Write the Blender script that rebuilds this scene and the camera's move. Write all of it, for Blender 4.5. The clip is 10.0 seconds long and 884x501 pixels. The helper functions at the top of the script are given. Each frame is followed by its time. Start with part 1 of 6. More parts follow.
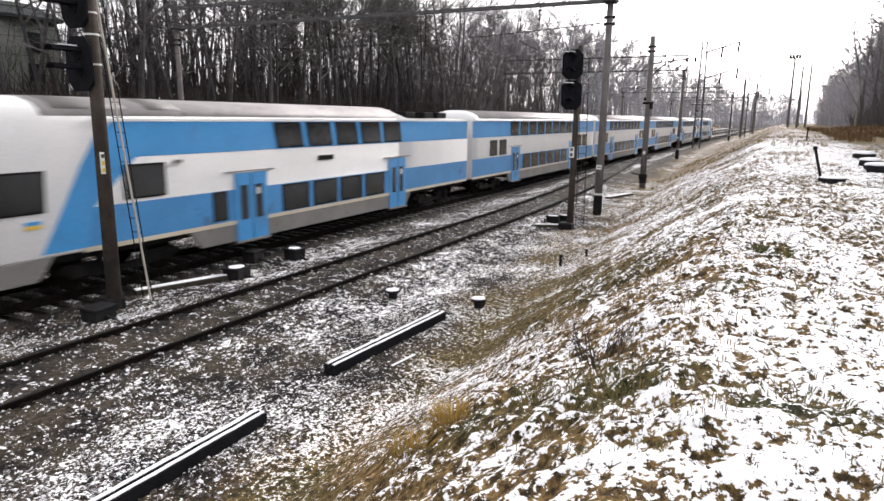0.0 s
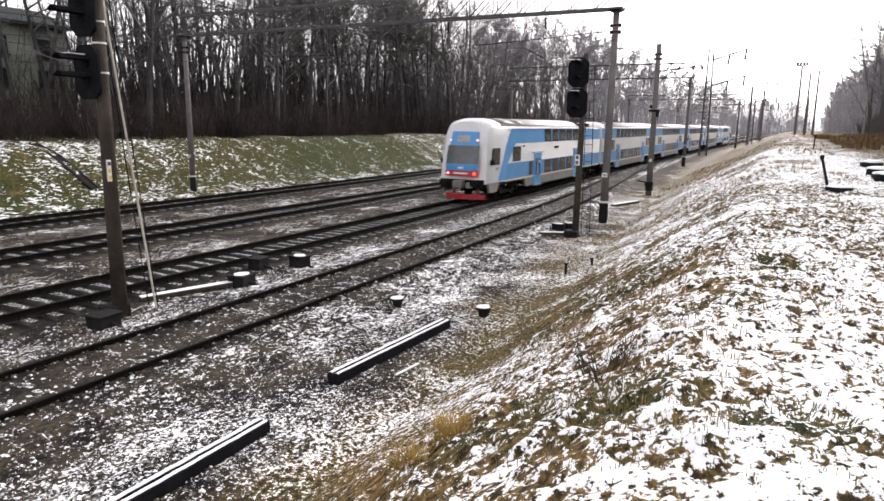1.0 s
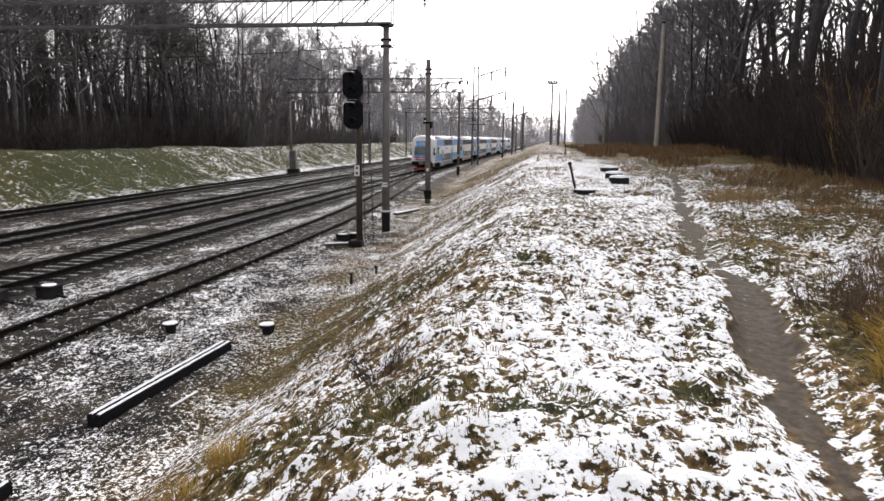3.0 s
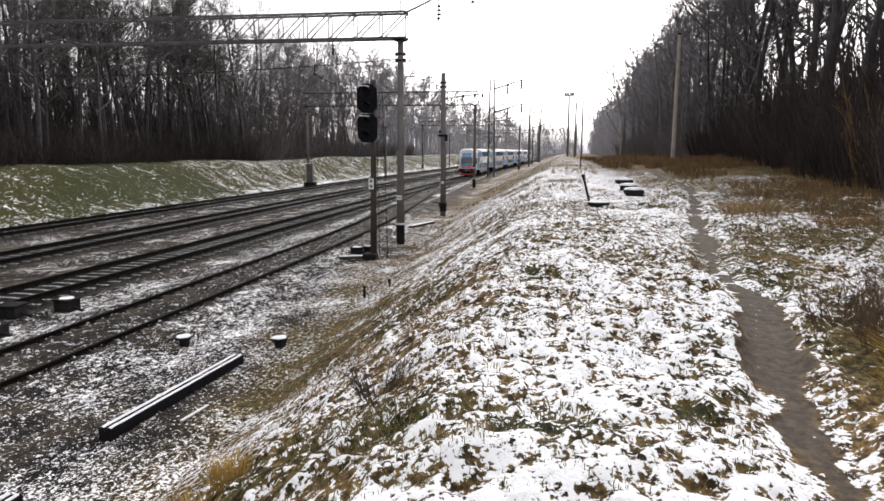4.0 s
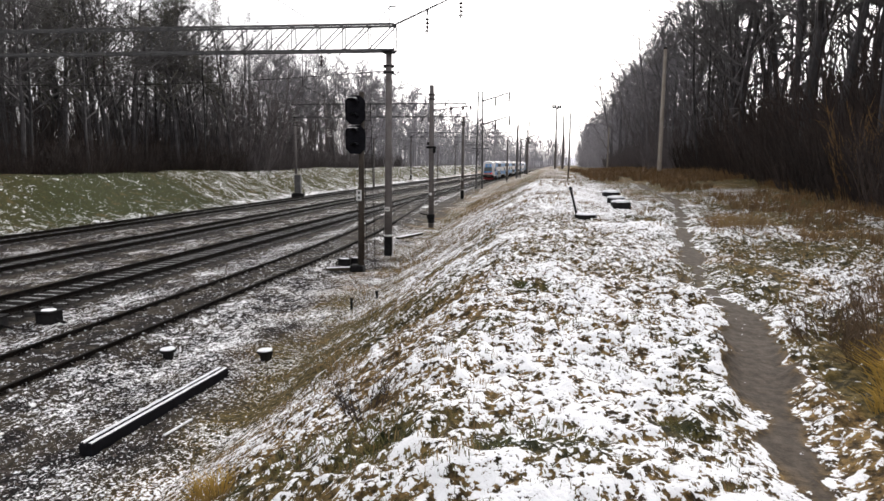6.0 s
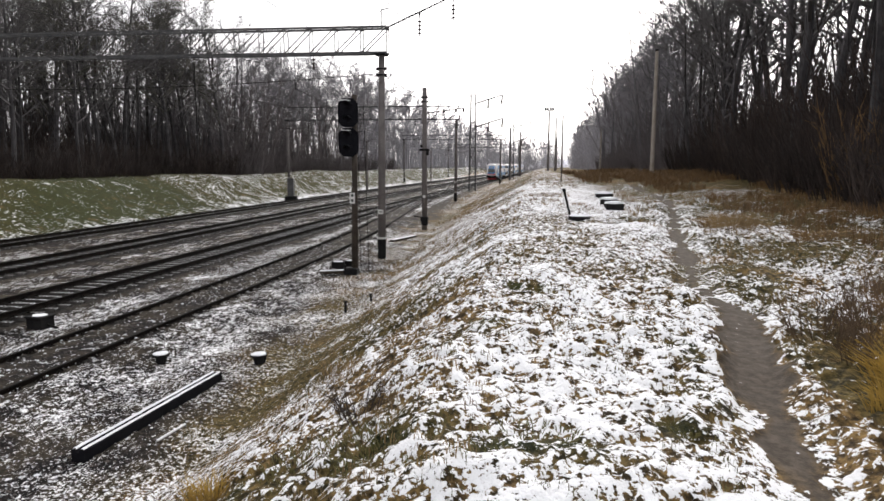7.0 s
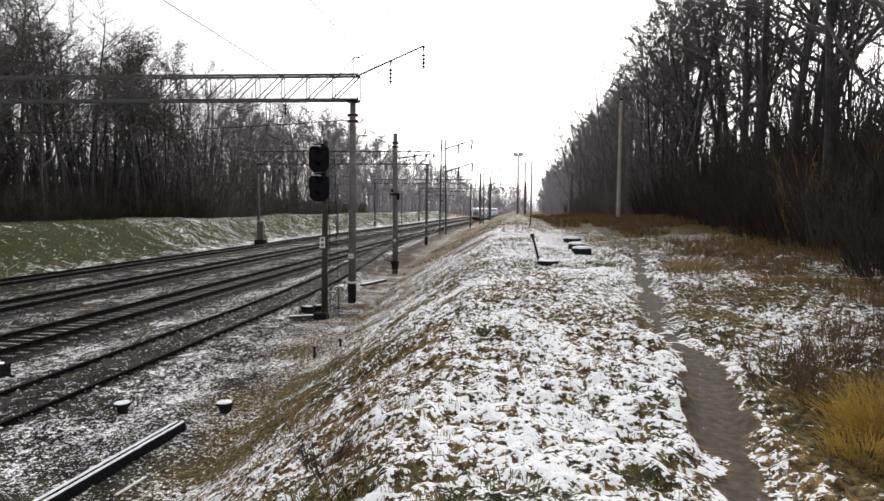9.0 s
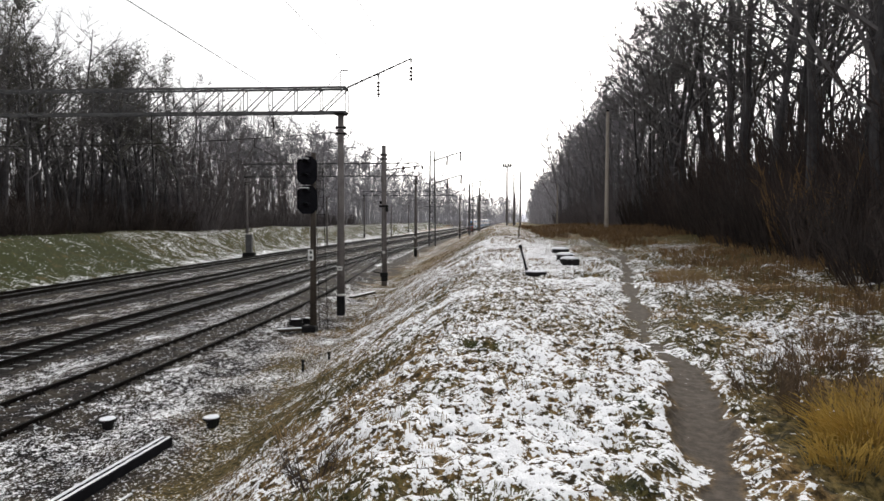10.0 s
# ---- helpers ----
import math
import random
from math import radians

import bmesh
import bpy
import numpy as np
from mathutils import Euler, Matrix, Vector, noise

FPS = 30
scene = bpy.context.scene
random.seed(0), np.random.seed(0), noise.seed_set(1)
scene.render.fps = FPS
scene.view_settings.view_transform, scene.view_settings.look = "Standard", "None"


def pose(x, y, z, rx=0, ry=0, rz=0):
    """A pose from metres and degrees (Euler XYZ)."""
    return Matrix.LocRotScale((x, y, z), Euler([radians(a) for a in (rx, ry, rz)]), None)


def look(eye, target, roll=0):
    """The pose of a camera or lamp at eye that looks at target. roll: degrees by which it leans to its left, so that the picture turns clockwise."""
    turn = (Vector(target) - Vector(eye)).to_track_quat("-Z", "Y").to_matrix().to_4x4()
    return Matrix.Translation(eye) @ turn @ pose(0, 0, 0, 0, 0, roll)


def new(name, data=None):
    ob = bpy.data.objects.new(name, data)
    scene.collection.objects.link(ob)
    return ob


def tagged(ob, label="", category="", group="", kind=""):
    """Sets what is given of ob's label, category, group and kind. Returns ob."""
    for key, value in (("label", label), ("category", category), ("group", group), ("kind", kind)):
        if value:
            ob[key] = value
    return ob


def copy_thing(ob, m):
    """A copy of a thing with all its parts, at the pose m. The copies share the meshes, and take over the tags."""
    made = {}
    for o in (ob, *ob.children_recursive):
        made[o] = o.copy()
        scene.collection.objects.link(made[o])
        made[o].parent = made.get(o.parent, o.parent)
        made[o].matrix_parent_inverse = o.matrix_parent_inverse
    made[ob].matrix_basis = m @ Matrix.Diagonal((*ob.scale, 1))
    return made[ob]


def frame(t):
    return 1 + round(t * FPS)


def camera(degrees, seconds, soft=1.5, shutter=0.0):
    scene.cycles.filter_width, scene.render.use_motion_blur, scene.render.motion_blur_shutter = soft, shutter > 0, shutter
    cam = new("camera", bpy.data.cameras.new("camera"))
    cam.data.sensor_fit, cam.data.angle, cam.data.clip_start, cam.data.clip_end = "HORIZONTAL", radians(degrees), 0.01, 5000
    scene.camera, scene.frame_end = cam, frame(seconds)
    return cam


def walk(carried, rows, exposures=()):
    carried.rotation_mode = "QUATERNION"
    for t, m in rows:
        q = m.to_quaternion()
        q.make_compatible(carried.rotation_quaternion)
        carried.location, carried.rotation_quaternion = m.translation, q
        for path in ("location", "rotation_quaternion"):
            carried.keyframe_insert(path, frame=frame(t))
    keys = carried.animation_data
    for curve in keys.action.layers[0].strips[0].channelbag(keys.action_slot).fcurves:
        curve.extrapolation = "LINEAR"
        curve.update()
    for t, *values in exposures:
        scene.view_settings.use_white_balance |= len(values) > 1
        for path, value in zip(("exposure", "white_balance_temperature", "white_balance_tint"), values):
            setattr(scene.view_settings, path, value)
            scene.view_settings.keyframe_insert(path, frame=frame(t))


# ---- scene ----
cam = camera(68.3, 10.0, soft=1.55, shutter=0.25)
PATH = [
    (0, (-0.308, 0.148, 4.029), (-1.199, 1.893, 3.629), 0.6),
    (0.5, (-0.307, 0.155, 4.061), (-1.205, 1.896, 3.654), 0.4),
    (1, (-0.293, 0.18, 4.069), (-1.202, 1.92, 3.688), 0.7),
    (1.5, (-0.274, 0.26, 4.081), (-1.064, 2.067, 3.751), -0.1),
    (2, (-0.244, 0.286, 4.031), (-0.796, 2.187, 3.743), -0.6),
    (2.5, (-0.169, 0.245, 4.045), (-0.573, 2.181, 3.748), 0.6),
    (2.7, (-0.18, 0.264, 4.039), (-0.478, 2.212, 3.698), 0.6),
    (4, (-0.053, 0.348, 4.063), (-0.412, 2.292, 3.76), 0.2),
    (4.5, (-0.048, 0.376, 4.082), (-0.396, 2.326, 3.804), 0.5),
    (5, (-0.051, 0.408, 4.075), (-0.394, 2.359, 3.797), 0.9),
    (6.5, (-0.043, 0.38, 4.084), (-0.358, 2.337, 3.819), 0.3),
    (7, (-0.058, 0.406, 4.071), (-0.363, 2.365, 3.81), 0.2),
    (7.5, (-0.043, 0.427, 4.082), (-0.32, 2.394, 3.85), -0.3),
    (8, (-0.034, 0.393, 4.116), (-0.283, 2.37, 3.945), 0.7),
    (8.5, (-0.03, 0.361, 4.122), (-0.266, 2.342, 3.979), 0.2),
    (9, (-0.026, 0.335, 4.128), (-0.245, 2.319, 3.999), 0.4),
    (9.5, (-0.015, 0.335, 4.136), (-0.214, 2.322, 4.024), 0.4),
    (10, (0.019, 0.322, 4.136), (-0.169, 2.31, 4.042), 0.0),
]
walk(cam, [(t, look(eye, target, roll)) for t, eye, target, roll in PATH], [(0, 0.98, 6500, 15), (1.2, 0.98, 6500, 15), (2.5, 0.7, 6500, 14), (7, 0.52, 6500, 13), (8.2, 0.4, 6500, 12), (10, 0.32, 6500, 11)])

# ---- light ----
world = bpy.data.worlds.new("overcast_sky")
scene.world = world
world.use_nodes = True
wn = world.node_tree
sky = wn.nodes.new("ShaderNodeTexSky")
sky.sky_type = "NISHITA"
sky.sun_disc = False
SUN_EL, SUN_AZ = 26.0, 10.0          # degrees; azimuth from the track's direction towards the right
sky.sun_elevation, sky.sun_rotation = radians(SUN_EL), radians(SUN_AZ)
sky.dust_density, sky.air_density = 4.0, 1.0
pale = wn.nodes.new("ShaderNodeHueSaturation")
pale.inputs["Saturation"].default_value = 0.16
wn.links.new(sky.outputs[0], pale.inputs["Color"])
cloud = wn.nodes.new("ShaderNodeMix")      # an even cloud cover over the clear sky
cloud.data_type = "RGBA"
cloud.inputs[0].default_value, cloud.inputs[7].default_value = 0.54, (6.4, 6.4, 6.45, 1)
wn.links.new(pale.outputs[0], cloud.inputs[6])
wn.links.new(cloud.outputs[2], wn.nodes["Background"].inputs["Color"])
wn.nodes["Background"].inputs["Strength"].default_value = 0.15
sun = new("sun", bpy.data.lights.new("sun", "SUN"))
sun.data.energy, sun.data.angle, sun.data.color = 1.45, radians(14), (1.0, 0.97, 0.92)
sa, se = radians(SUN_AZ), radians(SUN_EL)
sun.matrix_world = look((0, 0, 60), (-math.sin(sa) * math.cos(se) * 10, -math.cos(sa) * math.cos(se) * 10, 60 - math.sin(se) * 10))


# ---- materials ----
def knot(nt, kind, **values):
    n = nt.nodes.new(kind)
    for k, v in values.items():
        if k in n.inputs:
            n.inputs[k].default_value = v
    return n


def blend(nt, fac, a, b, kind="MIX"):
    """A colour mix node; a and b are sockets or colours."""
    n = nt.nodes.new("ShaderNodeMix")
    n.data_type, n.blend_type = "RGBA", kind
    for slot, v in ((0, fac), (6, a), (7, b)):
        if hasattr(v, "links"):
            nt.links.new(v, n.inputs[slot])
        elif isinstance(v, (int, float)):
            n.inputs[slot].default_value = v
        else:
            n.inputs[slot].default_value = (*v, 1)
    return n.outputs[2]


def step(nt, value, low, high):
    n = nt.nodes.new("ShaderNodeMapRange")
    n.interpolation_type = "SMOOTHSTEP"
    n.inputs[1].default_value, n.inputs[2].default_value = low, high
    nt.links.new(value, n.inputs[0])
    return n.outputs[0]


def calc(nt, op, a, b=0.0):
    n = nt.nodes.new("ShaderNodeMath")
    n.operation = op
    for i, v in enumerate((a, b)):
        if hasattr(v, "links"):
            nt.links.new(v, n.inputs[i])
        else:
            n.inputs[i].default_value = v
    return n.outputs[0]


def grain(nt, co, scale, detail=5.0, rough=0.6, stretch=None):
    n = knot(nt, "ShaderNodeTexNoise", Scale=scale, Detail=detail, Roughness=rough)
    if stretch:
        m = nt.nodes.new("ShaderNodeMapping")
        m.inputs["Scale"].default_value = stretch
        nt.links.new(co, m.inputs[0])
        co = m.outputs[0]
    nt.links.new(co, n.inputs["Vector"])
    return n.outputs[0]


def surface(name, base, other, scale=3.0, fine=40.0, rough=0.7, metal=0.0, bump=0.15, stain=None, snow=0.0, vary=0.0, stretch=None, coat=0.0, spec=0.5):
    """Paint, concrete, wood, steel: two colours at a large scale, a fine grain, a stain, and snow lying on what faces up."""
    m = bpy.data.materials.new(name)
    m.use_nodes = True
    nt = m.node_tree
    bsdf = nt.nodes["Principled BSDF"]
    co = nt.nodes.new("ShaderNodeTexCoord").outputs["Object"]
    big, small = grain(nt, co, scale, stretch=stretch), grain(nt, co, fine, 3.0)
    col = blend(nt, step(nt, big, 0.35, 0.65), base, other)
    col = blend(nt, calc(nt, "MULTIPLY", step(nt, small, 0.4, 0.75), 0.35), col, tuple(0.6 * v for v in base))
    if stain:
        col = blend(nt, step(nt, grain(nt, co, scale * 2.3, 8.0, 0.7), 0.55, 0.7), col, stain)
    if vary:
        info = nt.nodes.new("ShaderNodeObjectInfo")
        hsv = nt.nodes.new("ShaderNodeHueSaturation")
        nt.links.new(calc(nt, "ADD", calc(nt, "MULTIPLY", info.outputs["Random"], vary), 1 - vary / 2), hsv.inputs["Value"])
        nt.links.new(col, hsv.inputs["Color"])
        col = hsv.outputs[0]
    if snow:
        up = nt.nodes.new("ShaderNodeSeparateXYZ")
        nt.links.new(nt.nodes.new("ShaderNodeNewGeometry").outputs["Normal"], up.inputs[0])
        lies = calc(nt, "ADD", up.outputs[2], calc(nt, "MULTIPLY", calc(nt, "SUBTRACT", grain(nt, co, 14.0, 4.0), 0.5), 1.6))
        col = blend(nt, step(nt, lies, 1.05 - snow * 0.5, 1.2 - snow * 0.5), col, (0.8, 0.82, 0.85))
    nt.links.new(col, bsdf.inputs["Base Color"])
    bsdf.inputs["Roughness"].default_value, bsdf.inputs["Metallic"].default_value = rough, metal
    bsdf.inputs["Coat Weight"].default_value, bsdf.inputs["Specular IOR Level"].default_value = coat, spec
    b = knot(nt, "ShaderNodeBump", Strength=bump, Distance=0.02)
    nt.links.new(small, b.inputs["Height"])
    nt.links.new(b.outputs[0], bsdf.inputs["Normal"])
    return m


def glowing(name, color, strength):
    m = bpy.data.materials.new(name)
    m.use_nodes = True
    p = m.node_tree.nodes["Principled BSDF"]
    p.inputs["Base Color"].default_value = (*color, 1)
    p.inputs["Emission Color"].default_value = (*color, 1)
    p.inputs["Emission Strength"].default_value = strength
    return m


def ground_material():
    """Grass, gravel and a trodden path under a thin, broken cover of snow; the sheet's own attributes say where each lies."""
    m = bpy.data.materials.new("snowy_ground")
    m.use_nodes = True
    nt = m.node_tree
    bsdf = nt.nodes["Principled BSDF"]
    co = nt.nodes.new("ShaderNodeTexCoord").outputs["Object"]
    at = nt.nodes.new("ShaderNodeAttribute")
    at.attribute_name = "zone"
    sep = nt.nodes.new("ShaderNodeSeparateColor")
    nt.links.new(at.outputs["Color"], sep.inputs[0])
    dirt_shade = nt.nodes.new("ShaderNodeAttribute")
    dirt_shade.attribute_name = "grime_shade"
    gravel, path, green = sep.outputs[0], sep.outputs[1], sep.outputs[2]
    cover = at.outputs["Alpha"]
    coarse = nt.nodes.new("ShaderNodeAttribute")
    coarse.attribute_name = "drifts"
    n_fine, n_mid, n_big = grain(nt, co, 27.0, 3.0, 0.6), grain(nt, co, 12.5, 6.0, 0.66, (1.0, 0.8, 1.0)), grain(nt, co, 1.1, 4.0)
    n_patch = grain(nt, co, 5.2, 7.0, 0.72, (1.3, 0.6, 1.0))
    grass = blend(nt, step(nt, n_mid, 0.35, 0.68), (0.026, 0.018, 0.009), (0.31, 0.2, 0.078))
    grass = blend(nt, calc(nt, "MULTIPLY", green, step(nt, n_big, 0.2, 0.45)), grass, blend(nt, step(nt, n_mid, 0.35, 0.65), (0.01, 0.014, 0.004), (0.055, 0.062, 0.017)))
    vor = knot(nt, "ShaderNodeTexVoronoi", Scale=19.0)
    nt.links.new(co, vor.inputs["Vector"])
    stone = blend(nt, step(nt, vor.outputs[0], 0.08, 0.45), (0.088, 0.069, 0.066), (0.007, 0.006, 0.006))
    stone = blend(nt, step(nt, n_big, 0.4, 0.58), stone, blend(nt, step(nt, n_mid, 0.3, 0.7), (0.016, 0.015, 0.009), (0.092, 0.073, 0.054)))
    under = blend(nt, gravel, grass, stone)
    under = blend(nt, path, under, blend(nt, step(nt, n_mid, 0.35, 0.7), (0.055, 0.044, 0.034), (0.108, 0.089, 0.07)))
    # near-black for oily beds, and for oil and painted shadow beside the rails
    under = blend(nt, calc(nt, "MULTIPLY", dirt_shade.outputs["Fac"], 0.85), under, blend(nt, n_fine, (0.004, 0.004, 0.0035), (0.018, 0.016, 0.014)))
    mixed = calc(nt, "ADD", calc(nt, "MULTIPLY", n_mid, 0.5), calc(nt, "MULTIPLY", n_fine, 0.5))
    drift = calc(nt, "MULTIPLY", calc(nt, "SUBTRACT", n_big, 0.5), calc(nt, "ADD", calc(nt, "MULTIPLY", green, 0.3), calc(nt, "MULTIPLY", gravel, 0.1)))
    mixed_fine = mixed
    mixed = calc(nt, "ADD", calc(nt, "MULTIPLY", mixed_fine, calc(nt, "SUBTRACT", 1.0, coarse.outputs["Fac"])), calc(nt, "MULTIPLY", n_patch, coarse.outputs["Fac"]))
    up = nt.nodes.new("ShaderNodeSeparateXYZ")       # snow keeps to what faces up
    nt.links.new(nt.nodes.new("ShaderNodeNewGeometry").outputs["Normal"], up.inputs[0])
    lies = calc(nt, "MULTIPLY", calc(nt, "SUBTRACT", up.outputs[2], 0.9), 0.16)
    over = calc(nt, "SUBTRACT", calc(nt, "ADD", calc(nt, "ADD", calc(nt, "ADD", mixed, lies), drift), calc(nt, "MULTIPLY", cover, 0.34)), 0.67)
    mask = step(nt, over, -0.006, 0.008)
    col = blend(nt, mask, under, blend(nt, n_mid, (0.86, 0.875, 0.9), (0.95, 0.95, 0.955)))
    nt.links.new(col, bsdf.inputs["Base Color"])
    bsdf.inputs["Roughness"].default_value = 0.9
    bsdf.inputs["Specular IOR Level"].default_value = 0.12
    b1 = knot(nt, "ShaderNodeBump", Strength=0.85, Distance=0.08)
    nt.links.new(calc(nt, "MULTIPLY", calc(nt, "ADD", calc(nt, "MULTIPLY", mixed, 0.8), calc(nt, "MULTIPLY", mask, 0.25)), calc(nt, "SUBTRACT", 1.0, calc(nt, "MULTIPLY", path, 0.75))), b1.inputs["Height"])
    nt.links.new(b1.outputs[0], bsdf.inputs["Normal"])
    return m


M_GROUND = ground_material()
M_RAIL = surface("worn_rail_steel", (0.006, 0.0055, 0.005), (0.013, 0.01, 0.008), 4, 60, 0.85, 0.0, spec=0.05)
M_RAILTOP = surface("polished_rail_head", (0.01, 0.0095, 0.009), (0.02, 0.019, 0.018), 5, 60, 0.8, spec=0.06)
M_SLEEPER = surface("weathered_sleeper_concrete", (0.034, 0.032, 0.03), (0.085, 0.08, 0.075), 5, 50, 0.9, stain=(0.014, 0.012, 0.01), snow=0.02, vary=0.5, spec=0.12)
M_TIMBER = surface("tarred_timber", (0.03, 0.025, 0.019), (0.06, 0.05, 0.038), 6, 40, 0.9, snow=0.1, vary=0.5, spec=0.12)
M_CONC = surface("mast_concrete", (0.12, 0.108, 0.106), (0.165, 0.15, 0.145), 1.5, 30, 0.9, stain=(0.09, 0.076, 0.07), spec=0.15)
M_POST = surface("brown_grey_post", (0.04, 0.033, 0.028), (0.07, 0.058, 0.048), 2, 30, 0.9, stain=(0.03, 0.024, 0.02), spec=0.15)
M_WOODPOLE = surface("grey_wood_pole", (0.3, 0.26, 0.22), (0.38, 0.34, 0.3), 1.5, 25, 0.9)
M_DARK = surface("dark_painted_steel", (0.008, 0.008, 0.009), (0.018, 0.017, 0.017), 3, 50, 0.8, spec=0.12)
M_BLACK = surface("black_signal_enamel", (0.008, 0.008, 0.01), (0.013, 0.013, 0.016), 4, 50, 0.9, spec=0.05)
M_GREYSTEEL = surface("galvanised_steel", (0.07, 0.07, 0.073), (0.11, 0.11, 0.11), 3, 50, 0.8, 0.1)
M_WIRE = surface("overhead_wire", (0.02, 0.019, 0.018), (0.035, 0.033, 0.03), 1, 30, 0.95, 0.0)
M_GLASSINS = surface("brown_glazed_insulator", (0.03, 0.022, 0.022), (0.05, 0.036, 0.034), 6, 50, 0.6, spec=0.1)
M_SNOW = surface("lying_snow", (0.8, 0.82, 0.86), (0.88, 0.89, 0.91), 6, 40, 0.85, bump=0.5)
M_TAGW = surface("white_tag_paint", (0.7, 0.7, 0.68), (0.6, 0.6, 0.58), 6, 40, 0.6)
M_TAGY = surface("yellow_tag_paint", (0.65, 0.45, 0.08), (0.55, 0.38, 0.06), 6, 40, 0.6)
M_INK = surface("tag_ink", (0.03, 0.03, 0.03), (0.05, 0.05, 0.05), 6, 40, 0.6)
M_ROPE = surface("pale_cable", (0.42, 0.38, 0.33), (0.5, 0.46, 0.4), 3, 40, 0.8)
M_BARK = surface("wet_dark_bark", (0.034, 0.032, 0.034), (0.075, 0.07, 0.072), 1.2, 14, 0.95, bump=0.5, vary=0.7)
M_TWIG = surface("bare_brown_twigs", (0.085, 0.08, 0.081), (0.14, 0.132, 0.132), 0.6, 8, 0.95, vary=0.6)
M_DEADLEAF = surface("withered_oak_leaves", (0.075, 0.074, 0.064), (0.125, 0.118, 0.098), 0.6, 8, 0.95, vary=0.5)
# haze is painted into these paler mid-distance copies of bark, twigs and brush
M_MIDBARK = surface("haze_paled_bark", (0.1, 0.096, 0.102), (0.15, 0.144, 0.151), 1.2, 14, 0.95, bump=0.5, vary=0.5)
M_MIDTWIG = surface("haze_paled_twigs", (0.165, 0.158, 0.167), (0.24, 0.231, 0.242), 0.6, 8, 0.95, vary=0.5)
M_MIDBUSH = surface("haze_paled_undergrowth", (0.12, 0.105, 0.106), (0.175, 0.154, 0.154), 0.8, 9, 0.95, vary=0.5)
# paler still: the farthest growth has its distance haze in the base colour
M_FARWOOD = surface("far_haze_paled_woods", (0.27, 0.262, 0.28), (0.36, 0.35, 0.372), 0.2, 3, 1.0, vary=0.3)
# emission added to the backdrop woods in place of haze
M_HAZE = glowing("haze_glow", (0.5, 0.5, 0.54), 0.6)
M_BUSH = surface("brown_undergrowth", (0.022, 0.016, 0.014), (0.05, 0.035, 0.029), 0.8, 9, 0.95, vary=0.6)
M_REED = surface("brown_dead_grass", (0.2, 0.115, 0.045), (0.1, 0.06, 0.026), 1.5, 20, 0.9)
M_WEED = surface("dead_weed_stalks", (0.06, 0.038, 0.022), (0.12, 0.078, 0.042), 1.5, 20, 0.9, vary=0.4)
M_DRY = surface("dry_straw_grass", (0.3, 0.2, 0.085), (0.15, 0.1, 0.045), 1.5, 20, 0.9)
M_GREEN = surface("winter_green_grass", (0.085, 0.082, 0.022), (0.16, 0.14, 0.045), 1.5, 20, 0.9)
M_GOLD = surface("golden_reed_grass", (0.46, 0.3, 0.06), (0.22, 0.14, 0.03), 1.5, 20, 0.9)
M_STONE = surface("ballast_stone", (0.11, 0.09, 0.08), (0.04, 0.034, 0.03), 9, 50, 0.9, snow=0.5)
M_WALL = surface("greenish_plaster", (0.17, 0.19, 0.165), (0.22, 0.235, 0.2), 0.3, 5, 0.9, stain=(0.11, 0.11, 0.1))
M_ROOFD = surface("dark_sheet_roof", (0.028, 0.034, 0.034), (0.045, 0.05, 0.05), 0.6, 6, 0.9, spec=0.1)
# the train
M_TWHITE = surface("train_white_paint", (0.64, 0.65, 0.65), (0.7, 0.7, 0.7), 0.7, 18, 0.35, bump=0.03, coat=0.3)
M_TBLUE = surface("train_sky_blue_paint", (0.04, 0.245, 0.54), (0.052, 0.28, 0.6), 0.5, 18, 0.35, bump=0.03, coat=0.3, stain=(0.055, 0.19, 0.39))
M_TBLUED = surface("train_grimy_blue_paint", (0.035, 0.19, 0.42), (0.045, 0.235, 0.51), 0.5, 18, 0.45, bump=0.03, coat=0.15, stain=(0.045, 0.09, 0.15))
M_TGREY = surface("train_grey_skirt", (0.13, 0.127, 0.12), (0.18, 0.173, 0.162), 0.8, 18, 0.6, bump=0.05, stain=(0.12, 0.1, 0.085))
M_TROOF = surface("train_roof_grey", (0.3, 0.28, 0.275), (0.38, 0.36, 0.35), 0.7, 12, 0.6, bump=0.05, stain=(0.2, 0.18, 0.17))
M_TCREAM = surface("train_cream_stripe", (0.55, 0.5, 0.38), (0.48, 0.43, 0.33), 1, 18, 0.5, bump=0.03)
M_TRED = surface("train_red_paint", (0.42, 0.02, 0.03), (0.34, 0.018, 0.026), 1, 18, 0.4, bump=0.03)
M_TDARK = surface("train_underframe", (0.006, 0.006, 0.006), (0.013, 0.012, 0.011), 2, 18, 0.85, spec=0.08)
M_TGLASS = surface("tinted_window_glass", (0.018, 0.02, 0.022), (0.024, 0.026, 0.028), 0.5, 5, 0.12, bump=0.0)
M_TSHIELD = surface("windscreen_glass", (0.07, 0.078, 0.08), (0.11, 0.12, 0.122), 0.5, 5, 0.12, bump=0.0)
M_LAMP = glowing("lit_tail_lamp", (1.0, 0.07, 0.03), 2.0)
M_LAMPW = glowing("marker_lamp", (1.0, 0.45, 0.45), 0.8)


# ---- mesh helpers ----
def part(name, bm, material, parent=None, label=""):
    """Links a bmesh as one mesh object under a thing or a part."""
    me = bpy.data.meshes.new(name)
    bm.to_mesh(me)
    bm.free()
    return piece(name, me, material, parent, label)


def piece(name, me, material=None, parent=None, label=""):
    if material is not None and not me.materials:
        me.materials.append(material)
    ob = new(name, me)
    ob.parent = parent
    return tagged(ob, label)


